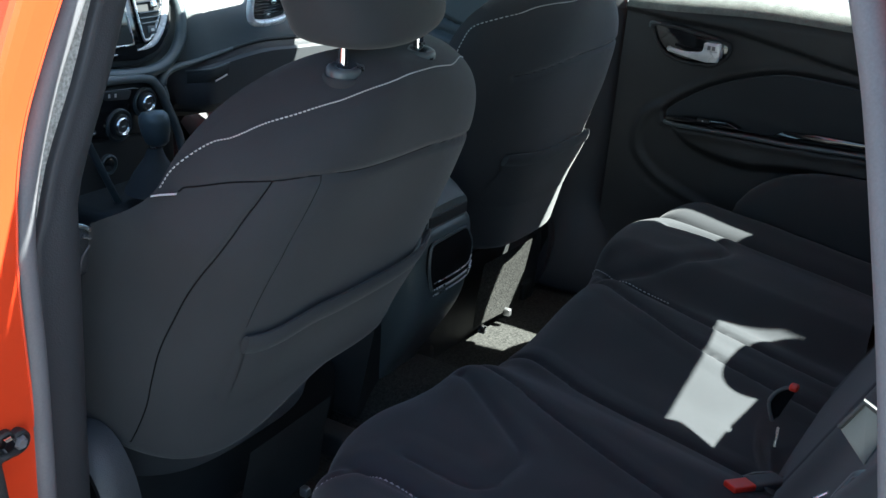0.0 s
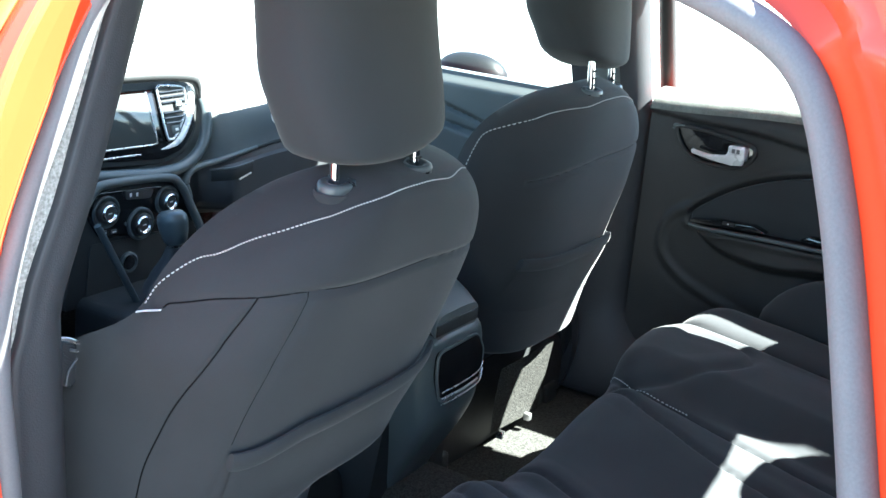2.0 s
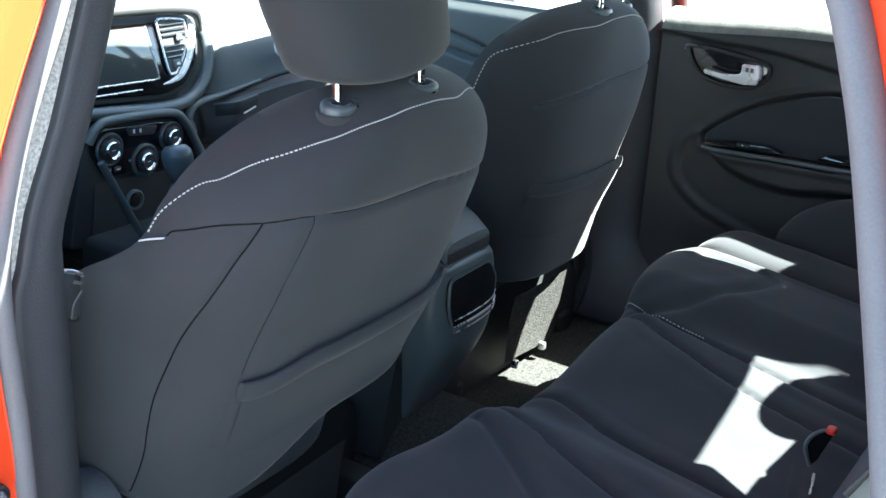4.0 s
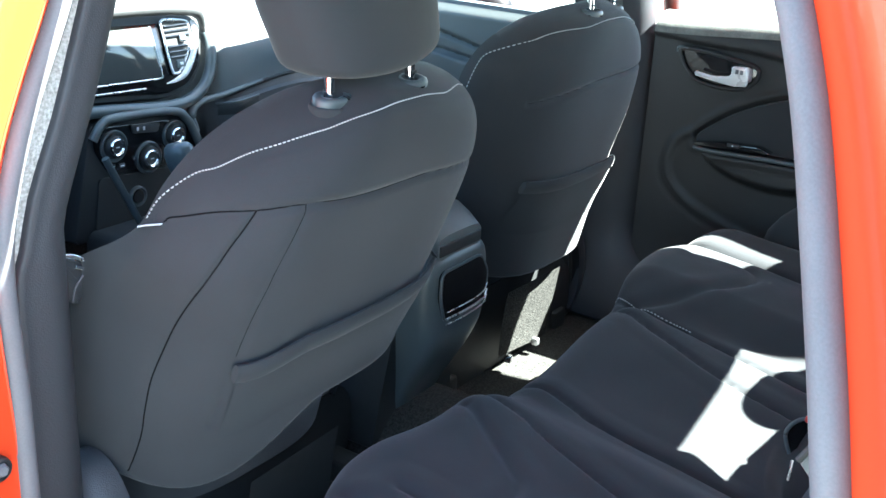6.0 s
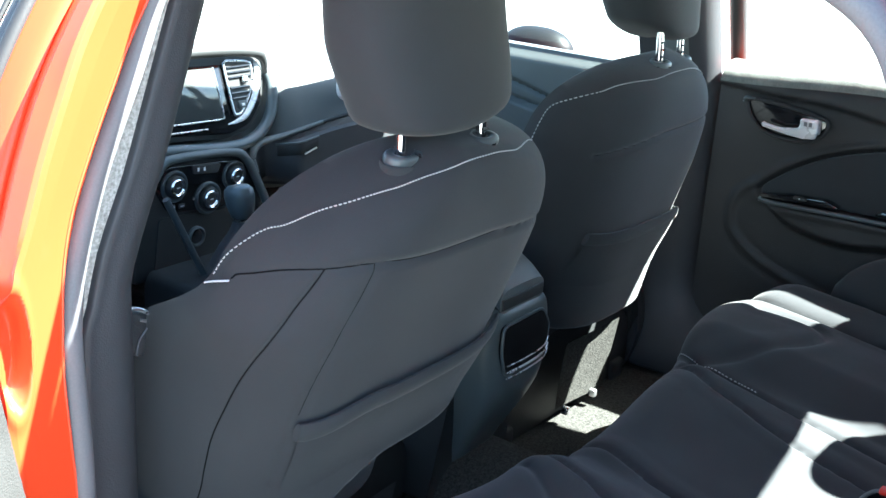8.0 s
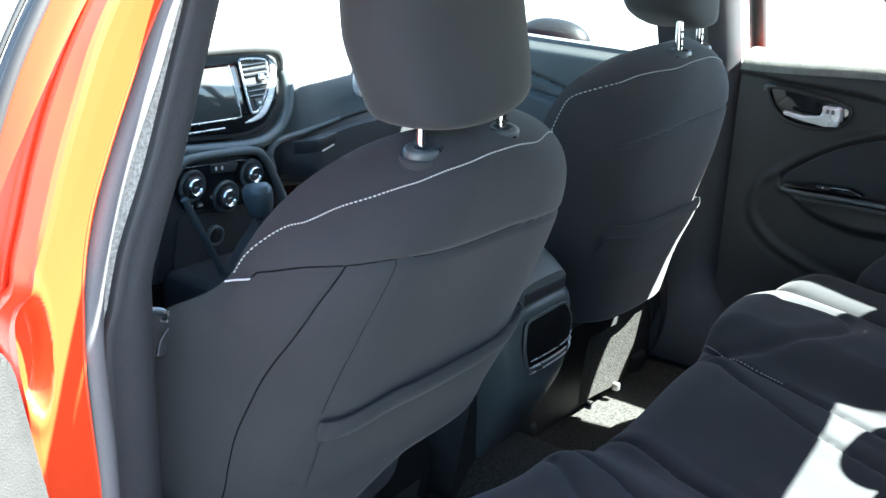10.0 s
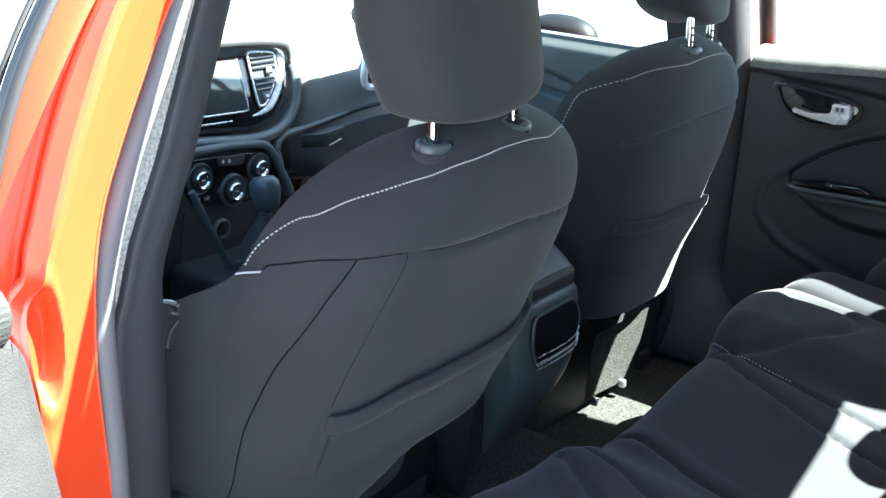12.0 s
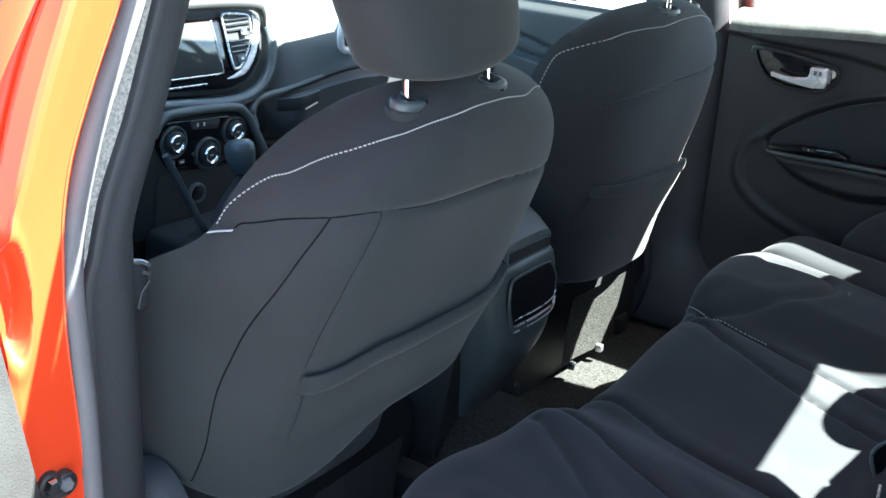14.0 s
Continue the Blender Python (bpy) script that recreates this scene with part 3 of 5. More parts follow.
def front_seat(place, mirror, label, lift=0.0, upright=0.0, drop=0.0):
    root = thing("bucket_chair", place, label, "car seat", "front seats")
    flip = Matrix.Diagonal((-1, 1, 1, 1)) if mirror else Matrix.Identity(4)
    root.rotation_euler = (radians(-upright), 0, 0)

    def add(name, bm, mat, parent=root, words=""):
        return part(name, moved(bm, flip), mat, parent, words)

    around = [math.pi * k / 14 for k in range(14)] + [math.pi + math.pi * k / 170 for k in range(170)]
    back = add("backrest", grid(lambda a, u: lean(back_point(a, u, drop)), around, steps(-0.57, 0.0129, 150), close_u=True, cap=True), FABRIC)
    # stitches along the top edge, one by one
    line = [back_point(a, u, drop) + Vector((-0.0010, -0.0012, 0.0006)) for a, u in SEAM_END]
    line = smooth_path(line + [rear_surface(x, u, 0.0016, drop) for x, u in TOP_SEAM[::4]] + [back_point(a, u, drop) + Vector((0.0010, -0.0012, 0)) for a, u in SEAM_FAR_END], 5)
    stitch = []
    for a, b in zip(line, line[1:]):
        n = max(1, round((b - a).length / 0.0075))
        for i in range(n):
            p, q = a.lerp(b, (i + 0.14) / n), a.lerp(b, (i + 0.74) / n)
            stitch.append(tube([lean(p), lean(p.lerp(q, 0.2) + RAISE), lean(p.lerp(q, 0.8) + RAISE), lean(q)], [0.0005, 0.00085, 0.00085, 0.0005], 6))
    thread = add("stitching", joined(*stitch), THREAD, back, "pale grey decorative stitching")
    tagged(thread, kind="stuff")
    for line in (CAP_SEAM, OUTER_SEAM):
        add("seam", ribbon(line, -0.0002, 0.0015, drop, 0.0010), SEAM, back)
    add("seam", ribbon([q for q in INNER_SEAM if q[1] > -0.283], -0.0003, 0.0009, drop, 0.0008), SEAM, back)
    # map pocket
    pocket = add("map_pocket", grid(lambda x, k: lean(rear_surface(x, hem_u(x) - 0.006 - 0.105 * k, 0.010 * smoothstep(1, 0.1, k) + 0.001, drop)), steps(-0.181, 0.175, 40), steps(0, 1, 24)), BOLSTER, back)
    part("pocket_hem", moved(grid(lambda a, k: lean(rear_surface(-0.183 + 0.36 * k / 40, hem_u(-0.183 + 0.36 * k / 40) - 0.012 + 0.0125 * math.sin(a), 0.009 + 0.005 * math.cos(a), drop)), [math.tau * j / 10 for j in range(10)], range(41), close_u=True, cap=True), flip), BOLSTER, pocket)
    # side plastic foot and recliner cover
    ring = ((1.0, -0.242), (0.985, -0.262), (0.94, -0.279), (0.86, -0.287), (0.76, -0.285), (0.68, -0.277), (0.645, -0.262), (0.63, -0.246))
    turns = [math.tau * j / 40 for j in range(40)]
    cover = add("recliner_cover", grid(lambda a, k: (ring[k][1], 0.200 + 0.075 * math.cos(a) * ring[k][0], -0.560 + 0.135 * math.sin(a) * ring[k][0]), turns, range(8), close_u=True), PLASTIC, root, "black plastic recliner cover, an arched band")
    part("recliner_hollow", moved(grid(lambda a, k: (-0.250, 0.200 + 0.055 * math.cos(a) * k, -0.560 + 0.095 * math.sin(a) * k), turns, (0.02, 0.5, 1.0), close_u=True), flip), DARK, cover)
    # head restraint, standing more upright than the back

    def head(a, v):
        w = 0.094 + 0.031 * smoothstep(-1.1, -0.1, v) - 0.02 * smoothstep(0.5, 1, v)
        c, s = math.cos(a), math.sin(a)
        if c > 0 and not mirror:
            w = 0.145 - 0.026 * smoothstep(-0.8, 0.4, v)
        r = (1 - abs(v) ** 20) ** 0.25
        x = w * r * math.copysign(abs(c) ** 0.62, c)
        d = 0.055 * r * math.copysign(abs(s) ** 0.7, s) + 0.022 * (x / 0.13) ** 2
        u = 0.135 + 0.118 * v
        return (x + 0.004, 0.016 + d + 0.10 * (u - 0.05), u + lift + (0.030 if mirror else 0.010) * smoothstep(-0.01, 0.115, x) * smoothstep(0.1, -1.0, v))

    vs = [math.copysign(1 - (1 - abs(k)) ** 1.8, k) * 0.9995 for k in steps(-1, 1, 37)]
    rest = add("head_restraint", grid(head, [math.tau * k / 64 for k in range(64)], vs, close_u=True, cap=True), BOLSTER)
    for x in (-0.0640, 0.0530):
        foot = lean((x, 0.000 if x < 0 else -0.018, -0.009 if x < 0 else 0.002))
        post = add("post", tube([foot, foot + Vector((0, 0.001, 0.055)), foot + Vector((0, 0.003, 0.10))], 0.0058, 16, up=(0, 1, 0)), CHROME)
        if x > 0 or mirror:
            for k in range(3):
                part("notch", moved(tube([foot + Vector((-0.0045, -0.0050, 0.016 + 0.011 * k)), foot + Vector((0.0045, -0.0050, 0.016 + 0.011 * k))], 0.0019, 6), flip), DARK, post)
        # a collar: a low ring, a raised half with the catch, and the split between them
        tip = Matrix.Translation(foot + Vector((0, -0.001, -0.001))) @ Matrix.Rotation(LEAN * 0.5, 4, "X") @ Matrix.Diagonal((1.22, 0.92, 1, 1))
        collar = lathe([(0.0195, -0.006), (0.0192, 0.0065), (0.0180, 0.0095), (0.0155, 0.0110), (0.0125, 0.0112), (0.0090, 0.0098), (0.0070, 0.0060)], 40)
        if x < 0:
            lip = lathe([(0.0206, -0.004), (0.0208, 0.0010), (0.0216, 0.0022), (0.0224, 0.0016), (0.0233, -0.0008), (0.0238, -0.0040), (0.0240, -0.0070)], 40)
            add("guide_lip", moved(lip, tip), FABRIC, back, "cloth drawn up round the guide")
        guide = add("post_guide", moved(collar, tip), CONSOLE, root, "black plastic head restraint guide")
        if x < 0:
            catch = grid(lambda a, k: ((0.0208, 0.0212, 0.0196, 0.0120)[k] * math.cos(a), (0.0208, 0.0212, 0.0196, 0.0120)[k] * math.sin(a), (-0.004, 0.0085, 0.0125, 0.0131)[k]), steps(radians(-62), radians(58), 16), range(4))
            part("release_button", moved(catch, flip @ tip), CONSOLE, guide)
            part("guide_split", moved(tube([(0.0098, -0.0187, -0.004), (0.0099, -0.0189, 0.008), (0.0060, -0.0115, 0.0112)], 0.0009, 6), flip @ tip), SEAM, guide)
            part("catch_tab", moved(block(-0.002, 0.008, 0.004, 0.012, 0.009, 0.0150, 0.0015), flip @ tip), CONSOLE, guide)
        else:
            part("guide_split", moved(tube([(-0.019, -0.0075, 0.0045), (0.0, -0.0205, 0.0045), (0.019, -0.0075, 0.0045)], 0.0009, 6), flip @ tip), SEAM, guide)
    # cushion, flap below the back and rails; cushion and driver flap blackened for shade
    add("seat_cushion", grid(lambda a, y: (0.25 * math.copysign(abs(math.cos(a)) ** 0.6, math.cos(a)), y, -0.60 + 0.10 * math.copysign(abs(math.sin(a)) ** 0.7, math.sin(a)) + 0.08 * (y - 0.2)), [math.tau * k / 36 for k in range(36)], steps(0.15 if mirror else 0.21, 0.68, 16), close_u=True, cap=True), DARK)
    add("rear_flap", grid(lambda x, v: (x, 0.096 + 0.018 * v + 0.005 * math.sin(9 * x + 2 * v), -0.500 - 0.14 * v + 0.008 * math.sin(14 * x) * v), steps(-0.096, 0.083, 26), steps(0, 1, 12)), CARPET if mirror else DARK, root, "carpet flap under the backrest, blackened for shade on the driver seat")
    for x in (-0.05, 0.05):
        add("flap_clip", block(x - 0.006, x + 0.006, 0.106, 0.120, -0.652, -0.637, 0.003), SILVER)
    # added to keep doorway light from reaching under the seat
    add("side_cover", prism(round_outline([(0.16, -0.69), (0.70, -0.69), (0.72, -0.56), (0.40, -0.53), (0.16, -0.56)], 0.03), -0.272, -0.255, "x", 0.004), PLASTIC, root, "black plastic seat side cover")
    for x in (-0.20, 0.20):
        add("seat_rail", block(x - 0.022, x + 0.022, 0.14, 0.72, -0.675, -0.635, 0.006), DARK)
        add("rail_leg", block(x - 0.018, x + 0.018, 0.17, 0.22, -0.70, -0.65, 0.004), DARK)
    add("airbag_tag", tube([lean((-0.2400, 0.070, -0.1545)), lean((-0.2380, 0.062, -0.1490)), lean((-0.2330, 0.046, -0.1400))], 0.0024, 8, flat=0.35), WHITE_MARK, back, "white cloth tag in the side seam")
    return root


front_seat((-0.36, 0.0, 1.066), False, "black cloth driver seat with pale stitching and map pocket")
front_seat((0.36, 0.088, 1.072), True, "black cloth passenger seat with pale stitching, partly in sun", 0.016, 2.5, 0.075)

# ---- rear bench ----
def bench_front(x):
    """Where the front edge of the cushion lies: two outer places bulge ahead of the middle one."""
    a = abs(x)
    return -0.044 + 0.012 * smoothstep(0.24, 0.38, a) - 0.022 * smoothstep(0.42, 0.52, a) - 0.10 * smoothstep(0.50, 0.68, a)


def bench_top(x):
    """Height of the cushion across the car: a low middle, two padded outer places, and a wing beside each door."""
    a = abs(x)
    high = 0.598 + 0.024 * smoothstep(0.0, 0.20, x) + 0.044 * smoothstep(0.250, 0.335, x) + 0.046 * smoothstep(0.08, 0.215, -x)
    high += 0.010 * math.exp(-((a - 0.40) / 0.07) ** 2) - 0.010 * math.exp(-((a - 0.495) / 0.014) ** 2)
    return high + 0.006 * math.exp(-((a - 0.555) / 0.035) ** 2) - 0.095 * smoothstep(0.56, 0.655, a)


SIDE_STITCH = [(0.300, 0.02), (0.292, -0.03), (0.262, -0.070), (0.248, -0.115), (0.240, -0.18), (0.222, -0.30), (0.205, -0.47)]
PLACE_PANEL = [(0.245, -0.060), (0.268, -0.105), (0.305, -0.155), (0.352, -0.200), (0.392, -0.226), (0.430, -0.226), (0.452, -0.200), (0.450, -0.150), (0.440, -0.110)]
NEAR_PANEL = [(-0.225, -0.072), (-0.248, -0.104), (-0.270, -0.134), (-0.323, -0.203), (-0.345, -0.224), (-0.375, -0.232), (-0.410, -0.231), (-0.435, -0.221), (-0.447, -0.195), (-0.447, -0.129)]
DOOR_WING = [(0.508, -0.020), (0.503, -0.080), (0.499, -0.125), (0.497, -0.22), (0.500, -0.47)]
NEAR_WING = [(-0.545, -0.040), (-0.525, -0.080), (-0.500, -0.100), (-0.485, -0.125), (-0.492, -0.20), (-0.515, -0.30), (-0.53, -0.47)]
BENCH_SEAMS = [(q, 0.0070, 0.0055) for q in (flat_path(SIDE_STITCH), flat_path(DOOR_WING), flat_path(NEAR_WING))]
BENCH_SEAMS += [(q, 0.0065, 0.0085) for q in (flat_path(PLACE_PANEL), flat_path(NEAR_PANEL))]
BENCH_SEAMS += [(flat_path(q), 0.0065, 0.0055) for q in (
    [(0.222, 0.02), (0.228, -0.075), (0.197, -0.149), (0.147, -0.295), (0.12, -0.5)],
    [(-0.040, 0.02), (-0.050, -0.089), (-0.066, -0.146), (-0.085, -0.22), (-0.10, -0.5)],
    [(-0.16, 0.02), (-0.186, -0.085), (-0.203, -0.140), (-0.224, -0.185), (-0.245, -0.24), (-0.261, -0.29), (-0.276, -0.35), (-0.298, -0.43), (-0.31, -0.5)])]
BENCH_THREAD = (BENCH_SEAMS[0][0][6:34], BENCH_SEAMS[2][0][2:42])


def bench(x, v):
    """The cushion's skin: v runs from the foot of the front face (0) over the edge to the backrest (1)."""
    yf, high = bench_front(x), bench_top(x)
    if v < 0.3:
        t = v / 0.3
        y, z = yf + 0.005 - 0.05 * (1 - t), 0.415 + (high - 0.465) * t
    elif v < 0.5:
        t = (v - 0.3) / 0.2 * math.pi / 2
        y, z = yf - 0.055 + 0.06 * math.cos(t), high - 0.05 + 0.05 * math.sin(t)
    else:
        t = (v - 0.5) / 0.5
        y, z = yf - 0.055 - 0.40 * t, high - 0.050 * t ** 1.15
    top = smoothstep(0.22, 0.45, v)
    for line, deep, wide in BENCH_SEAMS:
        off = near_line(x, y, line)
        if off < 0.04:
            z -= top * (deep * math.exp(-(off / wide) ** 2) - 0.0016 * math.exp(-((off - 0.022) / 0.014) ** 2))
    z += top * 0.014 * smoothstep(0.503, 0.565, x)
    z += top * 0.0012 * noise.noise((x * 14, y * 14, 3.0))
    return (x, y, z)


rear_bench = thing("rear_bench", (0, -0.3, 0.415), "black cloth rear bench seat crossed by bright sun patches", "car seat")
rear_bench.location = (0, 0, 0)
part("cushion", grid(bench, steps(-0.665, 0.665, 330), steps(0, 1, 120)), FABRIC, rear_bench)


def bench_spot(x, y):
    """The cushion's skin over the plan, found along its length."""
    return Vector(min((bench(x, k / 400) for k in range(120, 401)), key=lambda q: abs(q[1] - y)))


sewn = []
for line in BENCH_THREAD:
    for (ax, ay), (bx, by) in zip(line, line[1:]):
        a, b = bench_spot(ax + 0.005 * math.copysign(1, ax), ay), bench_spot(bx + 0.005 * math.copysign(1, bx), by)
        n = max(1, round((b - a).length / 0.0065))
        for i in range(n):
            p, q = a.lerp(b, (i + 0.15) / n), a.lerp(b, (i + 0.75) / n)
            sewn.append(tube([p, p.lerp(q, 0.5) + Vector((0, 0, 0.001)), q], [0.0006, 0.0011, 0.0006], 6))
tagged(part("stitching", joined(*sewn), THREAD, rear_bench, "pale grey decorative stitching"), kind="stuff")


def rear_back(x, v):
    """The bench's backrest from the cushion over its rounded top edge, with shallow places pressed in."""
    y, z = -0.455 - 0.235 * min(v, 0.9) / 0.9, 0.53 + 0.525 * min(v, 0.9) / 0.9
    t = smoothstep(0.86, 1, v)
    y, z = y - 0.13 * t, z + 0.023 * math.sin(math.pi * min(1, max(0, (v - 0.80) / 0.20)) ** 0.9)
    dip = 0.020 * math.exp(-((abs(x) - 0.36) / 0.13) ** 4) * (1 - smoothstep(0.75, 0.95, v))
    groove = 0.006 * math.exp(-((abs(x) - 0.155 - 0.05 * v) / 0.006) ** 2) + 0.006 * math.exp(-((abs(x) - 0.50) / 0.006) ** 2)
    return (x, y - dip - groove * (1 - t), z)


part("backrest", grid(rear_back, steps(-0.66, 0.66, 240), steps(0, 1, 60)), FABRIC, rear_bench)
for side, middle, half, rise, post_x, round_x, round_y in ((-1, 0.652, 0.030, 0.055, 0.648, 0.020, 0.035), (1, 0.642, 0.052, 0.185, 0.600, 0.055, 0.060)):
    part("side_wing", grid(lambda a, v: (side * (middle + half * math.copysign(abs(math.cos(a)) ** 0.8, math.cos(a)) * (1 - abs(v) ** 3) ** 0.45), -0.42 + 0.27 * v, 0.585 + 0.045 * min(0.0, v) + (rise if math.sin(a) > 0 else 0.12) * math.copysign(abs(math.sin(a)) ** 0.85, math.sin(a)) * (1 - abs(v) ** 3) ** 0.45), [math.tau * k / 36 for k in range(36)], steps(-0.999, 0.999, 28), close_u=True, cap=True), BOLSTER, rear_bench, "padded side wing beside the door")
    part("back_wing", grid(lambda a, v: (side * (post_x + round_x * math.copysign(abs(math.cos(a)) ** 0.7, math.cos(a)) * (1 - v ** 6) ** 0.4), -0.50 - 0.20 * v + round_y * math.sin(a) * (1 - 0.35 * v) * (1 - v ** 6) ** 0.4, 0.66 + 0.37 * v), [math.tau * k / 32 for k in range(32)], steps(0, 0.995, 16), close_u=True, cap=True), BOLSTER, rear_bench)
part("backrest_rear", block(-0.66, 0.66, -0.86, -0.80, 0.45, 1.03, 0.01), CARPET, rear_bench)

# unseen; shaped for their shadows on the cushion, near one widened against stray sun
for x, low, high, wide, inner, flare, square, soft_end in ((-0.285, 1.06, 1.295, 0.200, 0.188, 0.0, 6, 0.3), (0.062, 1.075, 1.240, 0.1265, 0.150, 0.0505, 16, 0.25), (0.405, 1.06, 1.205, 0.082, 0.086, -0.020, 2.6, 0.5)):

    def restraint(a, v):
        c, s, end = math.cos(a), math.sin(a), (1 - abs(v) ** square) ** soft_end
        return (x + (wide + flare * v if c > 0 else inner + min(0, flare) * v) * math.copysign(abs(c) ** 0.6, c) * end, -0.715 + 0.042 * s * end - 0.012 * v, (low + high) / 2 + (high - low) / 2 * v)

    rest = part("head_restraint", grid(restraint, [math.tau * k / 32 for k in range(32)], steps(-0.9995, 0.9995, 25), close_u=True, cap=True), BOLSTER, rear_bench)
    for dx in (-0.06, 0.06):
        part("post", tube([(x + dx, -0.72, 1.0), (x + dx, -0.715, 1.08)], 0.006, 10), CHROME, rest)

# ---- centre console ----
console = thing("centre_console", (0, 0.4, 0.41), "black plastic centre console with armrest and rear storage slot", "console")
console.location = (0, 0, 0)
OUT = round_outline([(-0.115, 0.42), (0.105, 0.42), (0.086, 0.60), (0.078, 0.69), (0.066, 0.728), (-0.068, 0.728), (-0.080, 0.69), (-0.09, 0.60)], 0.02)
part("body", grid(lambda k, y: (OUT[k][0] * (1 - 0.06 * smoothstep(0.16, 0.08, y)), y + 0.10 * (0.70 - OUT[k][1]) * smoothstep(0.3, 0.08, y), OUT[k][1]), range(len(OUT)), steps(0.145, 0.42, 14), close_u=True, cap=True), DARK, console)
part("armrest_lid", grid(lambda k, y: (0.058 * math.copysign(abs(math.cos(k)) ** 0.5, math.cos(k)) - 0.010, y, 0.762 + 0.030 * smoothstep(0.085, 0.13, y) + 0.020 * math.copysign(abs(math.sin(k)) ** 0.6, math.sin(k))), [math.tau * j / 32 for j in range(32)], steps(0.09, 0.40, 16), close_u=True, cap=True), SOFT, console, "padded grey armrest lid")


def tail_point(a, z):
    """The rounded rear end of the console: widest at the slot, drawn in and forward towards the floor."""
    half = 0.060 + 0.024 * smoothstep(0.50, 0.68, z) - 0.016 * smoothstep(0.700, 0.757, z) ** 2 + 0.012 * smoothstep(0.47, 0.40, z)
    start = 0.084 + 0.082 * smoothstep(0.640, 0.43, z) + 0.014 * smoothstep(0.735, 0.757, z) ** 2
    c, s = math.cos(a), math.sin(a)
    return (half * math.copysign(abs(c) ** 0.42, c) - 0.004, start + 0.042 * (1 + math.copysign(abs(s) ** 0.5, s)), z)


part("rear_panel", grid(tail_point, [math.tau * k / 72 for k in range(72)], steps(0.395, 0.757, 60), close_u=True, cap=True), CONSOLE, console, "satin black rear console panel")
SLOT = round_outline([(-0.054, 0.648), (0.054, 0.652), (0.060, 0.700), (0.038, 0.733), (-0.066, 0.731), (-0.068, 0.690)], 0.013)
# a solid slab, coloured black for the shade of the open slot
slot = part("storage_slot", prism(SLOT, 0.080, 0.10, "y", 0.001), MIRROR_SHELL, console, "black slab standing for the shade inside the storage slot")
part("slot_rim", tube([(x, 0.0815, z) for x, z in SLOT], 0.0024, 8, close=True, up=(0, 1, 0)), CONSOLE, slot)
for z, thick in ((0.668, 0.0010), (0.657, 0.0017), (0.648, 0.0012)):
    part("slot_bar", tube(smooth_path([(-0.052, 0.0790, z - 0.003), (0.0, 0.0785, z - 0.004), (0.046, 0.0785, z), (0.059, 0.0795, z + 0.012)], 5), thick, 8), SILVER, slot, "thin bright slot trim")
part("lid_gap", block(-0.064, 0.046, 0.088, 0.13, 0.752, 0.770, 0.002), DARK, console)
part("front_tray", prism(round_outline([(-0.11, 0.42), (0.11, 0.42), (0.10, 0.62), (-0.10, 0.62)], 0.02), 0.40, 0.84, "y", 0.004), DARK, console)
knob = thing("gear_lever", (0.004, 0.70, 0.768), "black gear lever with rounded knob", "gear lever")
part("knob", moved(lathe([(0.012, -0.036), (0.019, -0.030), (0.024, -0.012), (0.026, 0.006), (0.0245, 0.018), (0.018, 0.025), (0.006, 0.027)], 32), Matrix.Rotation(radians(-12), 4, "X") @ Matrix.Diagonal((0.95, 1.15, 1, 1))), CONSOLE, knob)
part("shaft", tube([(0, 0, -0.03), (0, 0.01, -0.10)], 0.008, 12), SILVER, knob)
part("boot", lathe([(0.055, -0.12), (0.04, -0.09), (0.02, -0.06), (0.012, -0.04)], 24), BELT, knob)

# ---- dashboard ----
dash = thing("dashboard", (0, 0.9, 0.8), "black moulded dashboard with display, vents and climate knobs", "dashboard")
dash.location = (0, 0, 0)
TOP = [(1.30, 0.93), (1.10, 0.968), (0.95, 0.975), (0.88, 0.962), (0.835, 0.93), (0.812, 0.895), (0.802, 0.862)]
def dash_recess(x, y):
    """How far the passenger side's face stands back beside the middle stack."""
    return (0.035 * smoothstep(0.52, 0.19, x) + 0.045 * smoothstep(0.27, 0.21, abs(x))) * smoothstep(1.10, 0.95, y)


def crease_drop(x, z):
    """How far the pad's lower edge sinks towards the middle stack; the top of the pad keeps its height."""
    return 0.046 * smoothstep(0.44, 0.17, abs(x)) * smoothstep(0.965, 0.862, z)


part("upper_pad", grid(lambda x, q: (x, q[0] - 0.048 * (x / 0.72) ** 2 + dash_recess(x, q[0]), q[1] - 0.02 * (x / 0.72) ** 2 - crease_drop(x, q[1])), steps(-0.73, 0.73, 74), [tuple(p)[:2] for p in smooth_path([(a, b, 0) for a, b in TOP], 5)]), SOFT, dash)
part("lower_fascia", grid(lambda x, q: (x, q[0] - 0.048 * (x / 0.72) ** 2 + dash_recess(x, q[0]), q[1] - 0.02 * (x / 0.72) ** 2 - crease_drop(x, 0.86) * smoothstep(0.72, 0.84, q[1])), steps(-0.73, 0.73, 74), [(0.815, 0.866), (0.803, 0.856), (0.797, 0.846), (0.79, 0.82), (0.785, 0.76), (0.80, 0.72), (0.86, 0.70), (1.0, 0.70)]), PLASTIC, dash)
part("glovebox_seam", tube([(x, 0.803 - 0.048 * (x / 0.72) ** 2 + dash_recess(x, 0.8), 0.858 - 0.02 * (x / 0.72) ** 2 - crease_drop(x, 0.86)) for x in steps(0.20, 0.70, 24)], 0.0042, 8), DARK, dash)
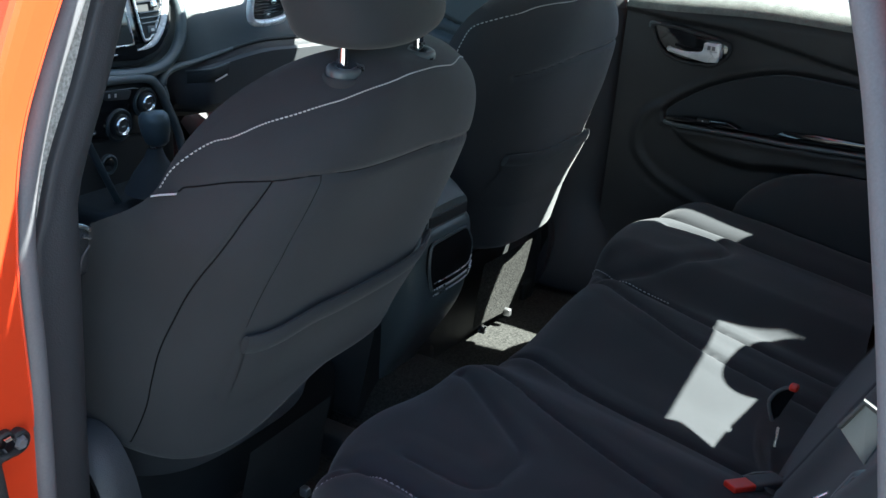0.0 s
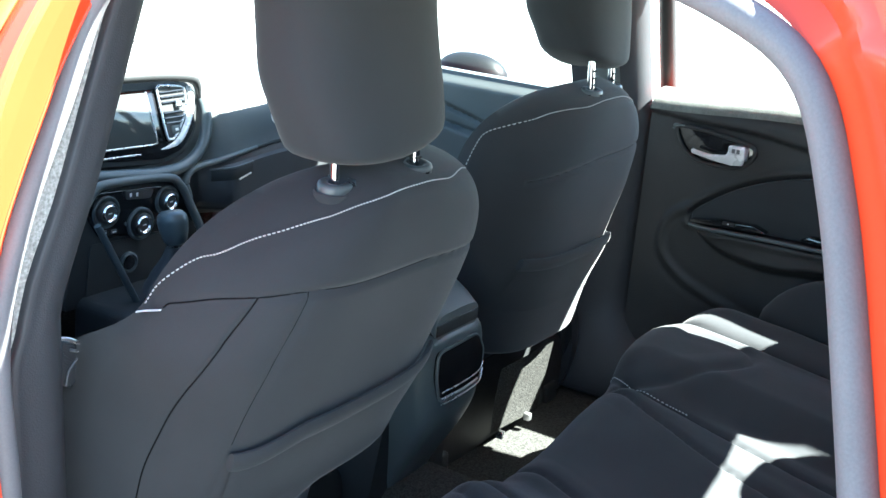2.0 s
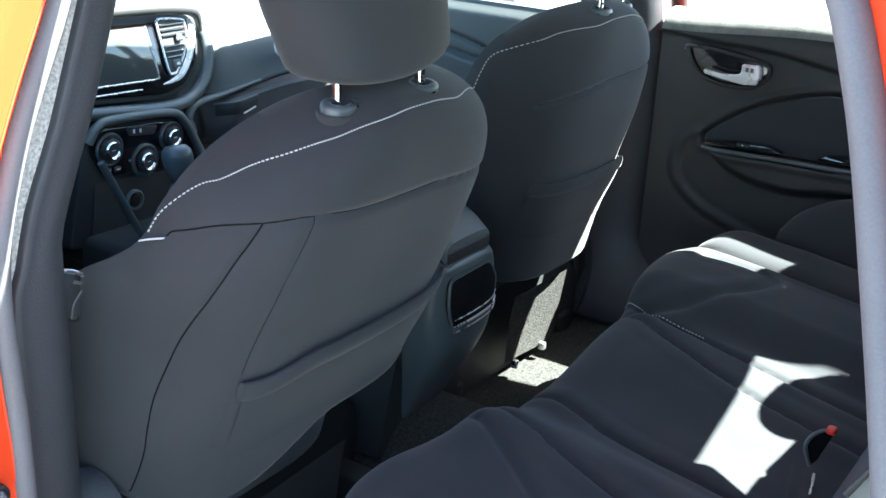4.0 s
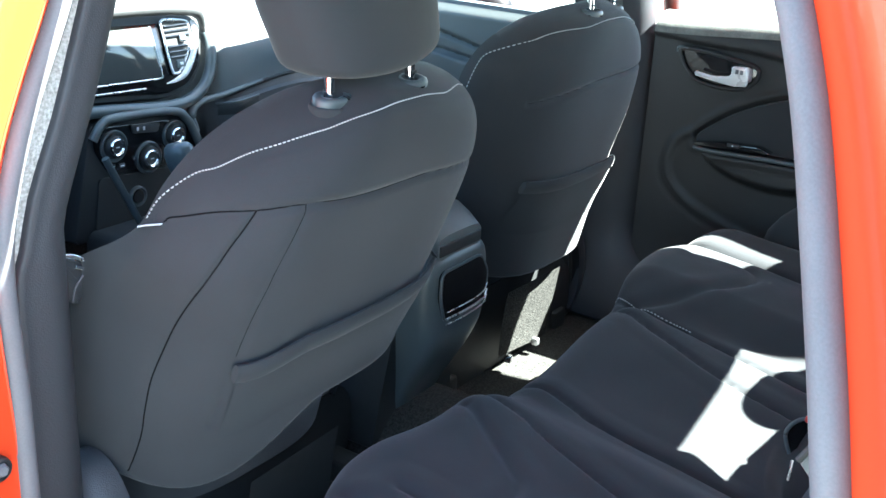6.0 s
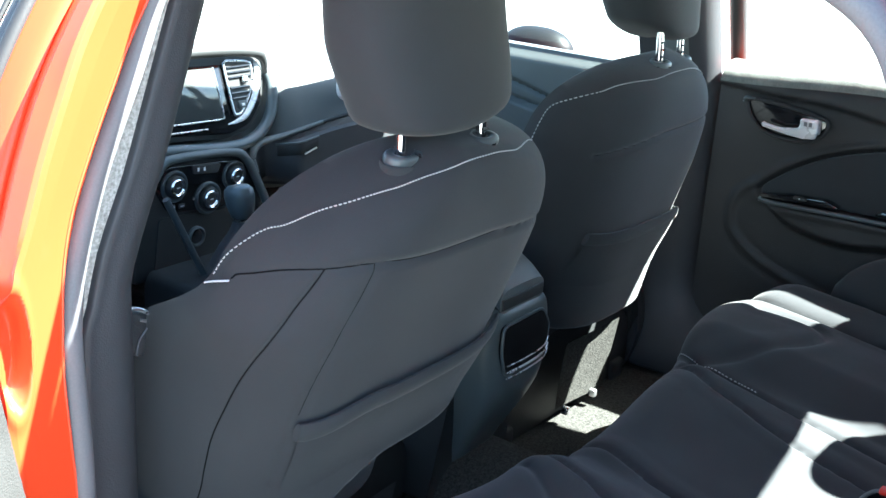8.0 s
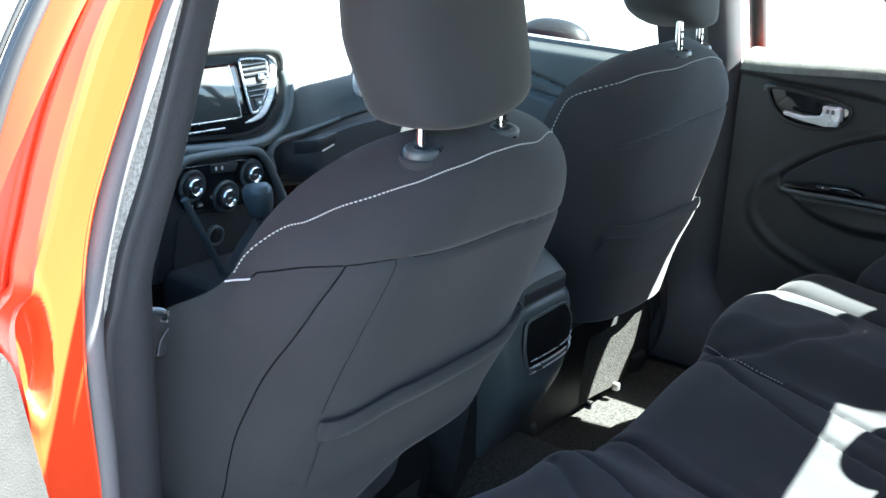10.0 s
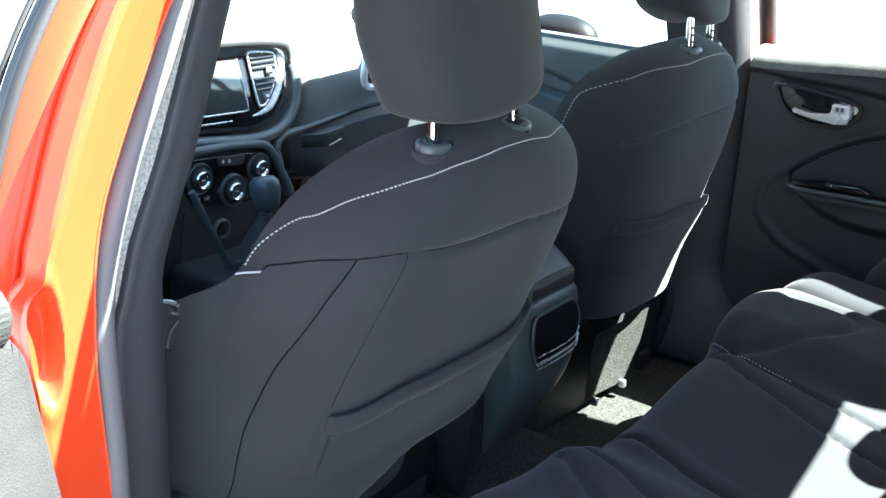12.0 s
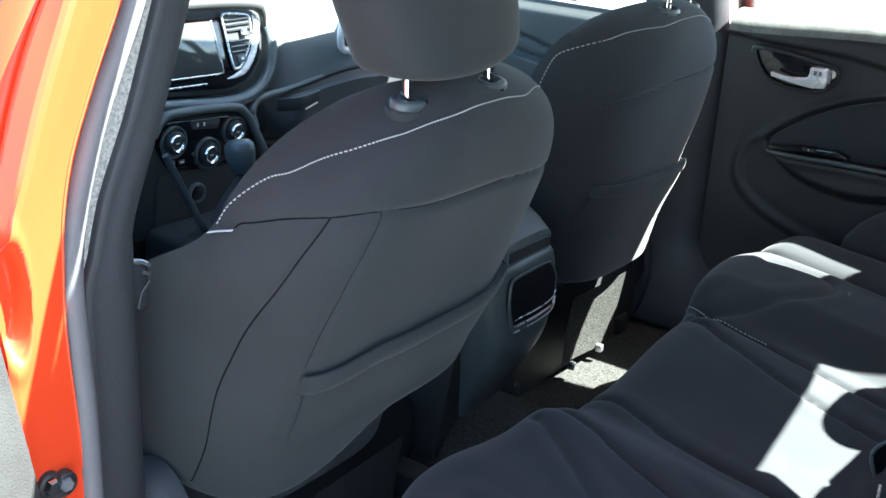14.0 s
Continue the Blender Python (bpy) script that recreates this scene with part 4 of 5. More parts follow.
glove = part("glovebox_door", grid(lambda x, q: (x, q[0] - 0.048 * (x / 0.72) ** 2 + dash_recess(x, q[0]), q[1] - 0.02 * (x / 0.72) ** 2 - 0.8 * crease_drop(x, 0.86) * smoothstep(0.72, 0.84, q[1])), steps(0.215, 0.64, 40), [(0.790, 0.843), (0.783, 0.838), (0.778, 0.79), (0.776, 0.745), (0.79, 0.728)]), PLASTIC, dash)


def glove_face(x, z, proud):
    return (x, 0.778 - 0.048 * (x / 0.72) ** 2 + dash_recess(x, 0.78) - proud, z - 0.02 * (x / 0.72) ** 2 - 0.7 * crease_drop(x, 0.86))


part("glovebox_handle", grid(lambda x, k: glove_face(x, (0.833, 0.831, 0.812, 0.810)[k] + 0.04 * (x - 0.24), (0.0005, 0.002, 0.002, 0.0005)[k]), steps(0.232, 0.305, 12), range(4)), DARK, glove, "recessed black glovebox handle")
part("handle_lip", tube([glove_face(x, 0.835 + 0.04 * (x - 0.24), 0.001) for x in steps(0.230, 0.307, 10)], 0.0022, 8), SOFT, glove)
part("handle_catch", tube([glove_face(x, 0.811 + 0.2 * (x - 0.275), 0.003) for x in steps(0.272, 0.300, 6)], 0.0018, 8), SILVER, glove)
# raised middle stack: its upper face leans back
TILT = Matrix.Translation((0, 0.85, 0.872)) @ Matrix.Rotation(radians(-16), 4, "X") @ Matrix.Translation((0, -0.85, -0.872))
BEZEL = [(-0.24, 0.862), (-0.052, 0.849), (0.111, 0.833), (0.173, 0.845), (0.214, 0.884), (0.231, 0.944), (0.229, 0.975), (0.211, 0.990), (0.057, 1.003), (-0.24, 1.012)]


def face(bm):
    return moved(bm, TILT)


part("display_hood", face(prism(round_outline(BEZEL, 0.018), 0.856, 0.93, "y", 0.004)), DARK, dash, "black hooded display surround")
part("hood_lip", face(tube(smooth_path([(-0.24, 0.832, 1.006), (0.057, 0.832, 0.999), (0.185, 0.834, 0.989), (0.219, 0.838, 0.975), (0.230, 0.848, 0.945)], 7), [0.011] * 20 + [0.0095 - 0.0006 * k for k in range(9)], 12)), DARK, dash)
INNER = [(-0.24, 0.870), (-0.04, 0.858), (0.112, 0.842), (0.165, 0.853), (0.203, 0.888), (0.219, 0.944), (0.215, 0.968), (-0.24, 0.990)]
part("display_bezel", face(prism(round_outline(INNER, 0.016), 0.850, 0.858, "y", 0.0015)), GLOSS, dash, "gloss black display bezel")
part("display", face(prism(round_outline([(-0.11, 0.882), (0.103, 0.8735), (0.098, 0.969), (-0.11, 0.974)], 0.004), 0.8475, 0.856, "y", 0.001)), SCREEN, dash, "dark display screen reflecting daylight")
part("display_edge", face(tube([(-0.11, 0.8475, 0.880), (0.09, 0.8475, 0.8715), (0.1035, 0.8475, 0.8725), (0.1045, 0.8475, 0.888), (0.0985, 0.8475, 0.970)], 0.0018, 8, up=(0, 1, 0))), SILVER, dash)
part("bezel_streak", face(tube([(-0.09, 0.849, 0.8645), (0.06, 0.849, 0.858)], 0.0018, 8)), SILVER, dash)
part("lower_band", tube(smooth_path([(-0.26, 0.842, 0.848), (-0.06, 0.838, 0.836), (0.103, 0.834, 0.820), (0.178, 0.838, 0.830), (0.224, 0.848, 0.866), (0.243, 0.866, 0.920), (0.246, 0.90, 0.955)], 7), 0.0115, 14), CONSOLE, dash)
VENT = [(0.124, 0.973), (0.136, 0.977), (0.184, 0.971), (0.192, 0.960), (0.187, 0.931), (0.169, 0.902), (0.148, 0.879), (0.136, 0.876), (0.128, 0.885)]


def vent(outline, parent, wide, place, ring, slats=7):
    """A rounded air vent: ring, dark throat, slats, a tab and a lower wheel."""
    pts = flat_path(outline + outline[:1], 4)[:-1]
    body = part("air_vent", moved(prism(pts, 0.846, 0.852, "y"), place), DARK, parent)
    part("vent_ring", moved(tube([(a, 0.8455, b) for a, b in pts], wide, 10, close=True, up=(0, 1, 0)), place), ring, body, "satin silver vent ring")
    low, high = min(b for a, b in pts), max(b for a, b in pts)
    for k in range(slats):
        z = high - (high - low) * (0.12 + 0.095 * k)
        row = [a for a, b in pts if abs(b - z) < (high - low) * 0.09]
        if len(row) > 1:
            part("vent_slat", moved(block(min(row) + 0.003, max(row) - 0.003, 0.8415, 0.848, z - 0.0016, z + 0.0016, 0.0008, 1), place), GLOSS, body)
    cx = (min(a for a, b in pts) + max(a for a, b in pts)) / 2
    part("vent_tab", moved(block(cx + 0.002, cx + 0.016, 0.838, 0.845, high - (high - low) * 0.44, high - (high - low) * 0.30, 0.002), place), CHROME, body, "bright vent tab")
    part("vent_wheel", moved(block(cx - 0.016, cx + 0.006, 0.8425, 0.848, low + 0.010, low + 0.026, 0.003), place), SOFT, body)
    part("wheel_mark", moved(block(cx - 0.009, cx - 0.001, 0.8415, 0.8428, low + 0.015, low + 0.020, 0.0004, 1), place), WHITE_MARK, body)
    return body


vent(VENT, dash, 0.0026, TILT, SILVER)
part("vent_cheek", face(tube(smooth_path([(0.206, 0.848, 0.970), (0.208, 0.848, 0.945), (0.189, 0.848, 0.903), (0.160, 0.848, 0.873), (0.135, 0.849, 0.863), (0.112, 0.85, 0.860)], 6), [0.004, 0.0055, 0.0062, 0.0068, 0.0070, 0.0072, 0.0074, 0.0075] + [0.0076] * 9 + [0.0074, 0.007, 0.0066, 0.006, 0.0055, 0.005, 0.0045, 0.004, 0.0035, 0.003, 0.0025, 0.002, 0.0015, 0.001], 10, flat=0.5, up=(0, 1, 0))), PALE, dash, "silver vent cheek")
END = [(0.340, 0.950), (0.337, 0.915), (0.350, 0.897), (0.40, 0.893), (0.444, 0.899), (0.451, 0.922), (0.444, 0.948), (0.40, 0.957)]
vent(END, dash, 0.0075, Matrix.Translation((0, -0.078, 0)), PALE)
# climate controls
part("climate_surround", prism(round_outline([(-0.13, 0.60), (-0.085, 0.805), (-0.062, 0.822), (-0.03, 0.829), (0.105, 0.818), (0.144, 0.794), (0.164, 0.757), (0.19, 0.70), (0.195, 0.60)], 0.014), 0.834, 0.90, "y", 0.004), DARK, dash)
part("surround_arm", tube(smooth_path([(-0.082, 0.828, 0.790), (-0.062, 0.826, 0.816), (-0.03, 0.825, 0.823), (0.103, 0.825, 0.813), (0.141, 0.825, 0.789), (0.160, 0.825, 0.757), (0.188, 0.82, 0.695), (0.20, 0.81, 0.62)], 6), 0.0085, 12), SOFT, dash)
part("surround_bridge", tube(smooth_path([(0.165, 0.834, 0.760), (0.160, 0.836, 0.795), (0.185, 0.836, 0.815), (0.25, 0.826, 0.824), (0.33, 0.806, 0.842)], 8), [0.014 - 0.0003 * k for k in range(33)], 14, flat=0.8), SOFT, dash)
part("climate_panel", prism(round_outline([(-0.076, 0.80), (-0.047, 0.808), (0.089, 0.797), (0.121, 0.785), (0.137, 0.757), (0.128, 0.705), (-0.05, 0.722), (-0.078, 0.770)], 0.012), 0.829, 0.838, "y", 0.0015), GLOSS, dash, "gloss black climate control panel")
part("lower_panel", prism(round_outline([(-0.085, 0.60), (-0.07, 0.715), (0.13, 0.70), (0.155, 0.60)], 0.01), 0.831, 0.840, "y"), DARK, dash)


def knob_at(x, z, r, parent):
    turn = Matrix.Translation((x, 0.829, z)) @ Matrix.Rotation(radians(90), 4, "X")
    dish = part("knob_dish", moved(lathe([(r * 1.22, 0.0), (r * 1.22, 0.004), (r * 1.14, 0.0058), (r * 1.04, 0.0052), (r * 0.96, 0.001)], 40), turn), CONSOLE, parent)
    k = part("climate_knob", moved(lathe([(r * 0.86, 0.001), (r * 0.84, 0.0105), (r * 0.78, 0.0120), (r * 0.66, 0.0122)], 36), turn), DARK, dish)
    part("knob_ring", moved(lathe([(r * 0.70, 0.0120), (r * 0.67, 0.0148), (r * 0.60, 0.0166), (r * 0.52, 0.0158), (r * 0.45, 0.0125)], 36), turn), CHROME, k, "chrome knob ring")
    part("knob_face", moved(lathe([(r * 0.44, 0.0128), (r * 0.05, 0.0135)], 24), turn), PLASTIC, k)
    part("knob_mark", moved(block(-r * 0.16, r * 0.16, -r * 0.04, r * 0.04, 0.0133, 0.0139, 0.0), turn), WHITE_MARK, k)


knob_at(-0.037, 0.771, 0.0245, dash)
knob_at(0.108, 0.766, 0.0235, dash)
knob_at(0.042, 0.734, 0.0255, dash)
part("button_row", prism(round_outline([(0.008, 0.786), (0.066, 0.779), (0.074, 0.796), (0.004, 0.803)], 0.005), 0.825, 0.831, "y", 0.001), PLASTIC, dash)
for x, z in ((0.018, 0.7935), (0.033, 0.792)):
    part("switch_mark", block(x - 0.0022, x + 0.0022, 0.8238, 0.8256, z - 0.0035, z + 0.0035, 0.0003, 1), WHITE_MARK, dash)
for x, z in ((-0.042, 0.733), (-0.020, 0.731)):
    part("panel_button", block(x - 0.007, x + 0.007, 0.8265, 0.8305, z - 0.004, z + 0.004, 0.001, 1), PLASTIC, dash)
    part("panel_mark", block(x - 0.004, x + 0.004, 0.8255, 0.827, z - 0.001, z + 0.001, 0.0002, 1), WHITE_MARK, dash)
for x, z in ((0.009, 0.739), (0.016, 0.722)):
    part("panel_lamp", moved(lathe([(0.0042, 0.0), (0.0038, 0.0022), (0.0005, 0.003)], 14), Matrix.Translation((x, 0.829, z)) @ Matrix.Rotation(radians(90), 4, "X")), CHROME, dash)
part("power_socket", moved(lathe([(0.020, 0.0), (0.020, 0.006), (0.0165, 0.008), (0.015, 0.002)], 28), Matrix.Translation((0.014, 0.831, 0.664)) @ Matrix.Rotation(radians(90), 4, "X")), SOFT, dash)
part("socket_cap", moved(lathe([(0.0135, 0.0), (0.0125, 0.006), (0.001, 0.007)], 24), Matrix.Translation((0.014, 0.831, 0.664)) @ Matrix.Rotation(radians(90), 4, "X")), GLOSS, dash)
part("stack_strut", tube([(-0.108, 0.765, 0.775), (-0.028, 0.755, 0.610), (0.020, 0.74, 0.52)], 0.0065, 12), CONSOLE, dash)

# ---- far doors ----
def over(line, a):
    """The height of a line of (a, b), falling in a, at a; level past its ends."""
    if a >= line[0][0]:
        return line[0][1]
    for (a0, b0), (a1, b1) in zip(line, line[1:]):
        if a >= a1:
            return b0 + (b1 - b0) * (a - a0) / (a1 - a0)
    return line[-1][1]


CREASE = flat_path([(0.118, 0.992), (0.016, 0.986), (-0.095, 0.982), (-0.204, 0.966), (-0.298, 0.950), (-0.45, 0.932), (-0.62, 0.925)])
CLOTH = flat_path([(0.009, 0.797), (0.004, 0.818), (-0.053, 0.862), (-0.114, 0.893), (-0.184, 0.915), (-0.235, 0.921), (-0.317, 0.918), (-0.45, 0.905), (-0.60, 0.89), (-0.60, 0.83), (-0.45, 0.815), (-0.24, 0.803), (-0.13, 0.800)]) + [(-0.02, 0.795)]
POCKET = flat_path([(0.024, 0.818), (0.052, 0.795), (0.066, 0.760), (0.064, 0.728), (0.046, 0.700), (0.007, 0.672), (-0.043, 0.652), (-0.092, 0.636), (-0.16, 0.620), (-0.30, 0.615), (-0.60, 0.62)])
ARM_LOW = flat_path([(0.004, 0.792), (-0.020, 0.766), (-0.050, 0.748), (-0.105, 0.733), (-0.171, 0.730), (-0.255, 0.742), (-0.40, 0.748), (-0.62, 0.745)])


def door_relief(y, z):
    """How far the pressed trim stands into the cabin."""
    out = 0.012 * smoothstep(-0.006, 0.006, z - over(CREASE, y)) - 0.010 * smoothstep(0.995, 1.03, z)
    # a groove with a soft rim runs round the cloth
    off = near_line(y, z, CLOTH)
    out += 0.004 * math.exp(-((off - 0.012) / 0.008) ** 2) - 0.006 * math.exp(-(off / 0.006) ** 2)
    # the armrest swells below the cloth and rolls under
    top, low = 0.797 + 0.02 * smoothstep(-0.15, -0.6, y), over(ARM_LOW, y)
    out += 0.034 * smoothstep(0.012, -0.02, y) * smoothstep(top + 0.004, top - 0.003, z) * smoothstep(low - 0.004, low + 0.022, z)
    # a rounded lip runs round the map pocket below
    off = near_line(y, z, POCKET)
    out += 0.0040 * math.exp(-(off / 0.008) ** 2) * smoothstep(-0.28, -0.10, y) - 0.0012 * math.exp(-((off - 0.016) / 0.007) ** 2)
    return out + 0.006 * smoothstep(0.60, 0.50, z)


rdoor = thing("rear_door", (0, 0, 0), "closed rear door with dark trim and silver handle", "car door")
def door_panel(y, q):
    """The panel rises to the lower edge of the window ledge."""
    z = 0.42 + (0.584 + 0.018 * smoothstep(0.12, -0.20, y)) * q
    return (0.690 - door_relief(y, z), y, z)


part("inner_panel", grid(door_panel, steps(0.120, -0.62, 186), steps(0, 1, 148)), DOOR_TRIM, rdoor)
part("door_core", prism(round_outline([(0.116, 0.40), (0.116, 1.010), (-0.62, 1.020), (-0.62, 0.40)], 0.02), 0.71, 0.80, "x", 0.004), PAINT, rdoor)
part("window_ledge", grid(lambda a, y: (0.733 - 0.058 * math.cos(a) ** 0.8, y, 0.998 + 0.018 * smoothstep(0.12, -0.20, y) + 0.036 * math.sin(a)), steps(0.0, math.pi / 2, 12), steps(0.116, -0.62, 60)), LEDGE, rdoor, "dusty rounded window ledge in the sun")
POD = round_outline([(0.066, 0.975), (0.050, 0.938), (0.024, 0.917), (-0.014, 0.910), (-0.070, 0.913), (-0.094, 0.936), (-0.096, 0.956), (-0.068, 0.964), (0.012, 0.974)], 0.018, 6)
bowl = part("handle_bowl", prism(POD, 0.682, 0.70, "x", 0.003), GLOSS, rdoor, "gloss black handle bowl")
part("bowl_rim", tube([(0.680, a, b) for a, b in POD], 0.0042, 8, close=True, up=(1, 0, 0)), DOOR_TRIM, bowl)
# paler bar modelled for the highlight on the rim's front corner
part("rim_glint", tube(smooth_path([(0.6765, 0.066, 0.966), (0.6760, 0.062, 0.975), (0.6760, 0.045, 0.976)], 5), [0.0020] * 3 + [0.0030] * 5 + [0.0020] * 3, 8, up=(1, 0, 0)), CONSOLE, bowl)
LEVER = round_outline([(0.019, 0.938), (-0.013, 0.934), (-0.046, 0.938), (-0.051, 0.943), (-0.051, 0.957), (-0.082, 0.959), (-0.085, 0.940), (-0.081, 0.924), (-0.059, 0.921), (-0.019, 0.925), (0.018, 0.931)], 0.004, 4)
lever = part("pull_handle", prism(LEVER, 0.656, 0.670, "x", 0.0035, 3), PALE, rdoor, "silver door handle")
part("lock_tab", block(0.6535, 0.6585, -0.080, -0.054, 0.943, 0.957, 0.002), PALE, lever)
for k in (0, 1):
    part("lock_mark", block(0.6528, 0.6540, -0.075 + 0.009 * k, -0.069 + 0.009 * k, 0.946, 0.954, 0.0005, 1), SEAL, lever)
part("lever_pivot", block(0.664, 0.684, -0.083, -0.052, 0.930, 0.955, 0.003), PALE, lever)
part("armrest_cloth", prism(CLOTH[:-1], 0.6835, 0.697, "x", 0.003), BOLSTER, rdoor, "grey cloth armrest insert")
part("armrest_edge", tube(smooth_path([(0.664, 0.004, 0.794), (0.656, -0.03, 0.794), (0.654, -0.14, 0.799), (0.654, -0.25, 0.802), (0.654, -0.37, 0.809), (0.656, -0.60, 0.820)], 6), 0.0042, 10), CONSOLE, rdoor)
plate = part("switch_plate", prism(round_outline([(0.004, 0.797), (-0.04, 0.7985), (-0.137, 0.8015), (-0.143, 0.808), (-0.118, 0.8165), (-0.05, 0.8125), (0.004, 0.803)], 0.003), 0.664, 0.690, "x", 0.0015), GLOSS, rdoor)
part("window_switch", block(0.6605, 0.667, -0.085, -0.060, 0.807, 0.814, 0.002), DARK, plate)
part("switch_mark", block(0.6597, 0.6610, -0.0735, -0.0710, 0.8095, 0.8120, 0.0003, 1), WHITE_MARK, plate)
part("pull_recess", prism(round_outline([(-0.205, 0.808), (-0.30, 0.812), (-0.40, 0.818), (-0.40, 0.828), (-0.28, 0.825), (-0.22, 0.818)], 0.004), 0.672, 0.690, "x", 0.0015), GLOSS, rdoor)


fdoor = thing("front_door", (0, 0, 0), "closed passenger front door with dark grained trim", "car door")
UPPER_LINE = flat_path([(1.10, 0.955), (0.85, 0.945), (0.66, 0.930), (0.55, 0.910), (0.47, 0.892), (0.30, 0.880)])
LOWER_LINE = flat_path([(1.10, 0.905), (0.85, 0.898), (0.66, 0.886), (0.55, 0.872), (0.47, 0.862), (0.30, 0.850)])


def front_relief(y, z):
    upper, lower = over(UPPER_LINE, y), over(LOWER_LINE, y)
    out = 0.012 * smoothstep(upper - 0.002, upper + 0.010, z) - 0.006 * math.exp(-((z - upper + 0.004) / 0.004) ** 2)
    out += 0.010 * smoothstep(lower + 0.003, lower - 0.008, z) - 0.006 * math.exp(-((z - lower - 0.004) / 0.004) ** 2)
    return out - 0.018 * smoothstep(0.965, 0.995, z)


part("inner_panel", grid(lambda y, z: (0.702 - front_relief(y, z), y, z), steps(1.10, 0.262, 110), steps(0.42, 0.995, 145)), DOOR_SOFT, fdoor)
part("window_ledge", prism(round_outline([(0.705, 0.955), (0.76, 0.955), (0.775, 0.990), (0.722, 0.991)], 0.012), 0.262, 1.10, "y"), SOFT, fdoor, "soft window ledge")
part("door_core", prism(round_outline([(1.10, 0.40), (1.10, 0.955), (0.262, 0.975), (0.262, 0.40)], 0.02), 0.726, 0.80, "x", 0.004), PAINT, fdoor)

# ---- open rear door ----
HINGE = Matrix.Translation((-0.885, 0.085, 0)) @ Matrix.Rotation(radians(-80), 4, "Z")
open_door = thing("rear_door", (0, 0, 0), "open orange-red rear door with dusty trim, swung forward", "car door")
open_door.matrix_world = HINGE
part("door_shell", prism(round_outline([(-0.0, 0.40), (-0.0, 0.99), (-0.95, 1.04), (-0.95, 0.55), (-0.75, 0.40)], 0.05), -0.10, -0.02, "x", 0.01), PAINT, open_door)
part("shut_face", block(-0.10, -0.02, -0.028, 0.0, 0.40, 0.99, 0.008), PAINT, open_door)
part("inner_trim", prism(round_outline([(0.072, 0.45), (0.051, 0.72), (0.026, 0.86), (0.004, 0.985), (-0.90, 1.0), (-0.90, 0.58), (-0.72, 0.45)], 0.04), -0.02, 0.035, "x", 0.012), TRIM_SUN, open_door, "dusty black door trim in full sun")
part("trim_cap", prism(round_outline([(-0.02, 0.962), (0.035, 0.970), (0.045, 1.005), (0.02, 1.030), (-0.02, 1.032)], 0.016), -0.90, -0.008, "y", 0.008), TRIM_SUN, open_door, "rounded sunlit trim cap at the belt line")
part("pull_cup", tube(smooth_path([(0.036, -0.055, 0.90), (0.038, -0.045, 0.86), (0.038, -0.055, 0.82), (0.036, -0.10, 0.80), (0.036, -0.20, 0.80)], 6), 0.006, 8, up=(1, 0, 0)), PALE, open_door)


def frame_path(depth, lift):
    """Follows the door's window opening, leaning in towards the roof."""
    pts = [(-0.10, 0.97), (-0.10, 1.10), (-0.10, 1.20), (-0.12, 1.29), (-0.18, 1.35), (-0.35, 1.36), (-0.55, 1.33), (-0.74, 1.20), (-0.88, 1.03)]
    mid = Vector((-0.45, 1.15))
    out = []
    for y, z in pts:
        v = Vector((y, z)) - mid
        y, z = mid + v * (1 - depth / v.length)
        out.append((-0.03 + lift + 0.37 * max(0, z - 0.98), y, z))
    return smooth_path(out, 6)


part("window_frame", tube(frame_path(0.018, 0.0), 0.02, 10, up=(1, 0, 0)), PAINT, open_door)
part("frame_seal", tube(frame_path(0.046, 0.004), 0.011, 10, up=(1, 0, 0)), BLACK_RUBBER, open_door)
part("glass_channel", tube(frame_path(0.068, -0.004), 0.004, 8, up=(1, 0, 0)), BLACK_RUBBER, open_door)
strap = thing("door_check_strap", (0, 0, 0), "dark bolted door check bracket on the painted pillar", "door check")
for x, z in ((-0.815, 0.756), (-0.799, 0.75)):
    part("bracket_lobe", moved(lathe([(0.0005, 0.0), (0.0125, 0.0), (0.0130, 0.004), (0.0120, 0.009), (0.0095, 0.0105), (0.0085, 0.008), (0.0005, 0.008)], 24), Matrix.Translation((x, 0.0945, z)) @ Matrix.Rotation(radians(90), 4, "X")), BLACK_RUBBER, strap)
part("arm", tube(smooth_path([(-0.8030, 0.089, 0.7420), (-0.8150, 0.087, 0.7440), (-0.8300, 0.085, 0.7420), (-0.8600, 0.06, 0.7300)], 5), 0.0075, 8, flat=0.6), BLACK_RUBBER, strap)
part("nut", moved(lathe([(0.0085, 0), (0.0085, 0.005), (0.0060, 0.0085), (0.0005, 0.0085)], 6), Matrix.Translation((-0.815, 0.088, 0.756)) @ Matrix.Rotation(radians(90), 4, "X")), CHROME, strap, "bright chrome nut")
part("bolt", moved(lathe([(0.0075, 0), (0.0075, 0.004), (0.005, 0.007), (0.0005, 0.007)], 6), Matrix.Translation((-0.799, 0.088, 0.75)) @ Matrix.Rotation(radians(90), 4, "X")), SEAL, strap)

# ---- belts ----
belt = thing("front_seat_belt", (-0.64, 0.2, 0.8), "black seat belt webbing with buckle tongue at the pillar", "seat belt")
belt.location = (0, 0, 0)
part("webbing", grid(lambda k, z: (-0.618 + 0.10 * max(0, z - 0.98), 0.215 + 0.046 * k, z), (0, 0.5, 1), steps(0.45, 1.30, 20)), BELT, belt)
cover = part("tongue_cover", prism(round_outline([(-0.636, 0.888), (-0.617, 0.884), (-0.600, 0.872), (-0.597, 0.862), (-0.602, 0.842), (-0.611, 0.826), (-0.622, 0.832), (-0.636, 0.842)], 0.006), 0.198, 0.222, "y", 0.004, 3), PLASTIC, belt, "dark moulded tongue cover")
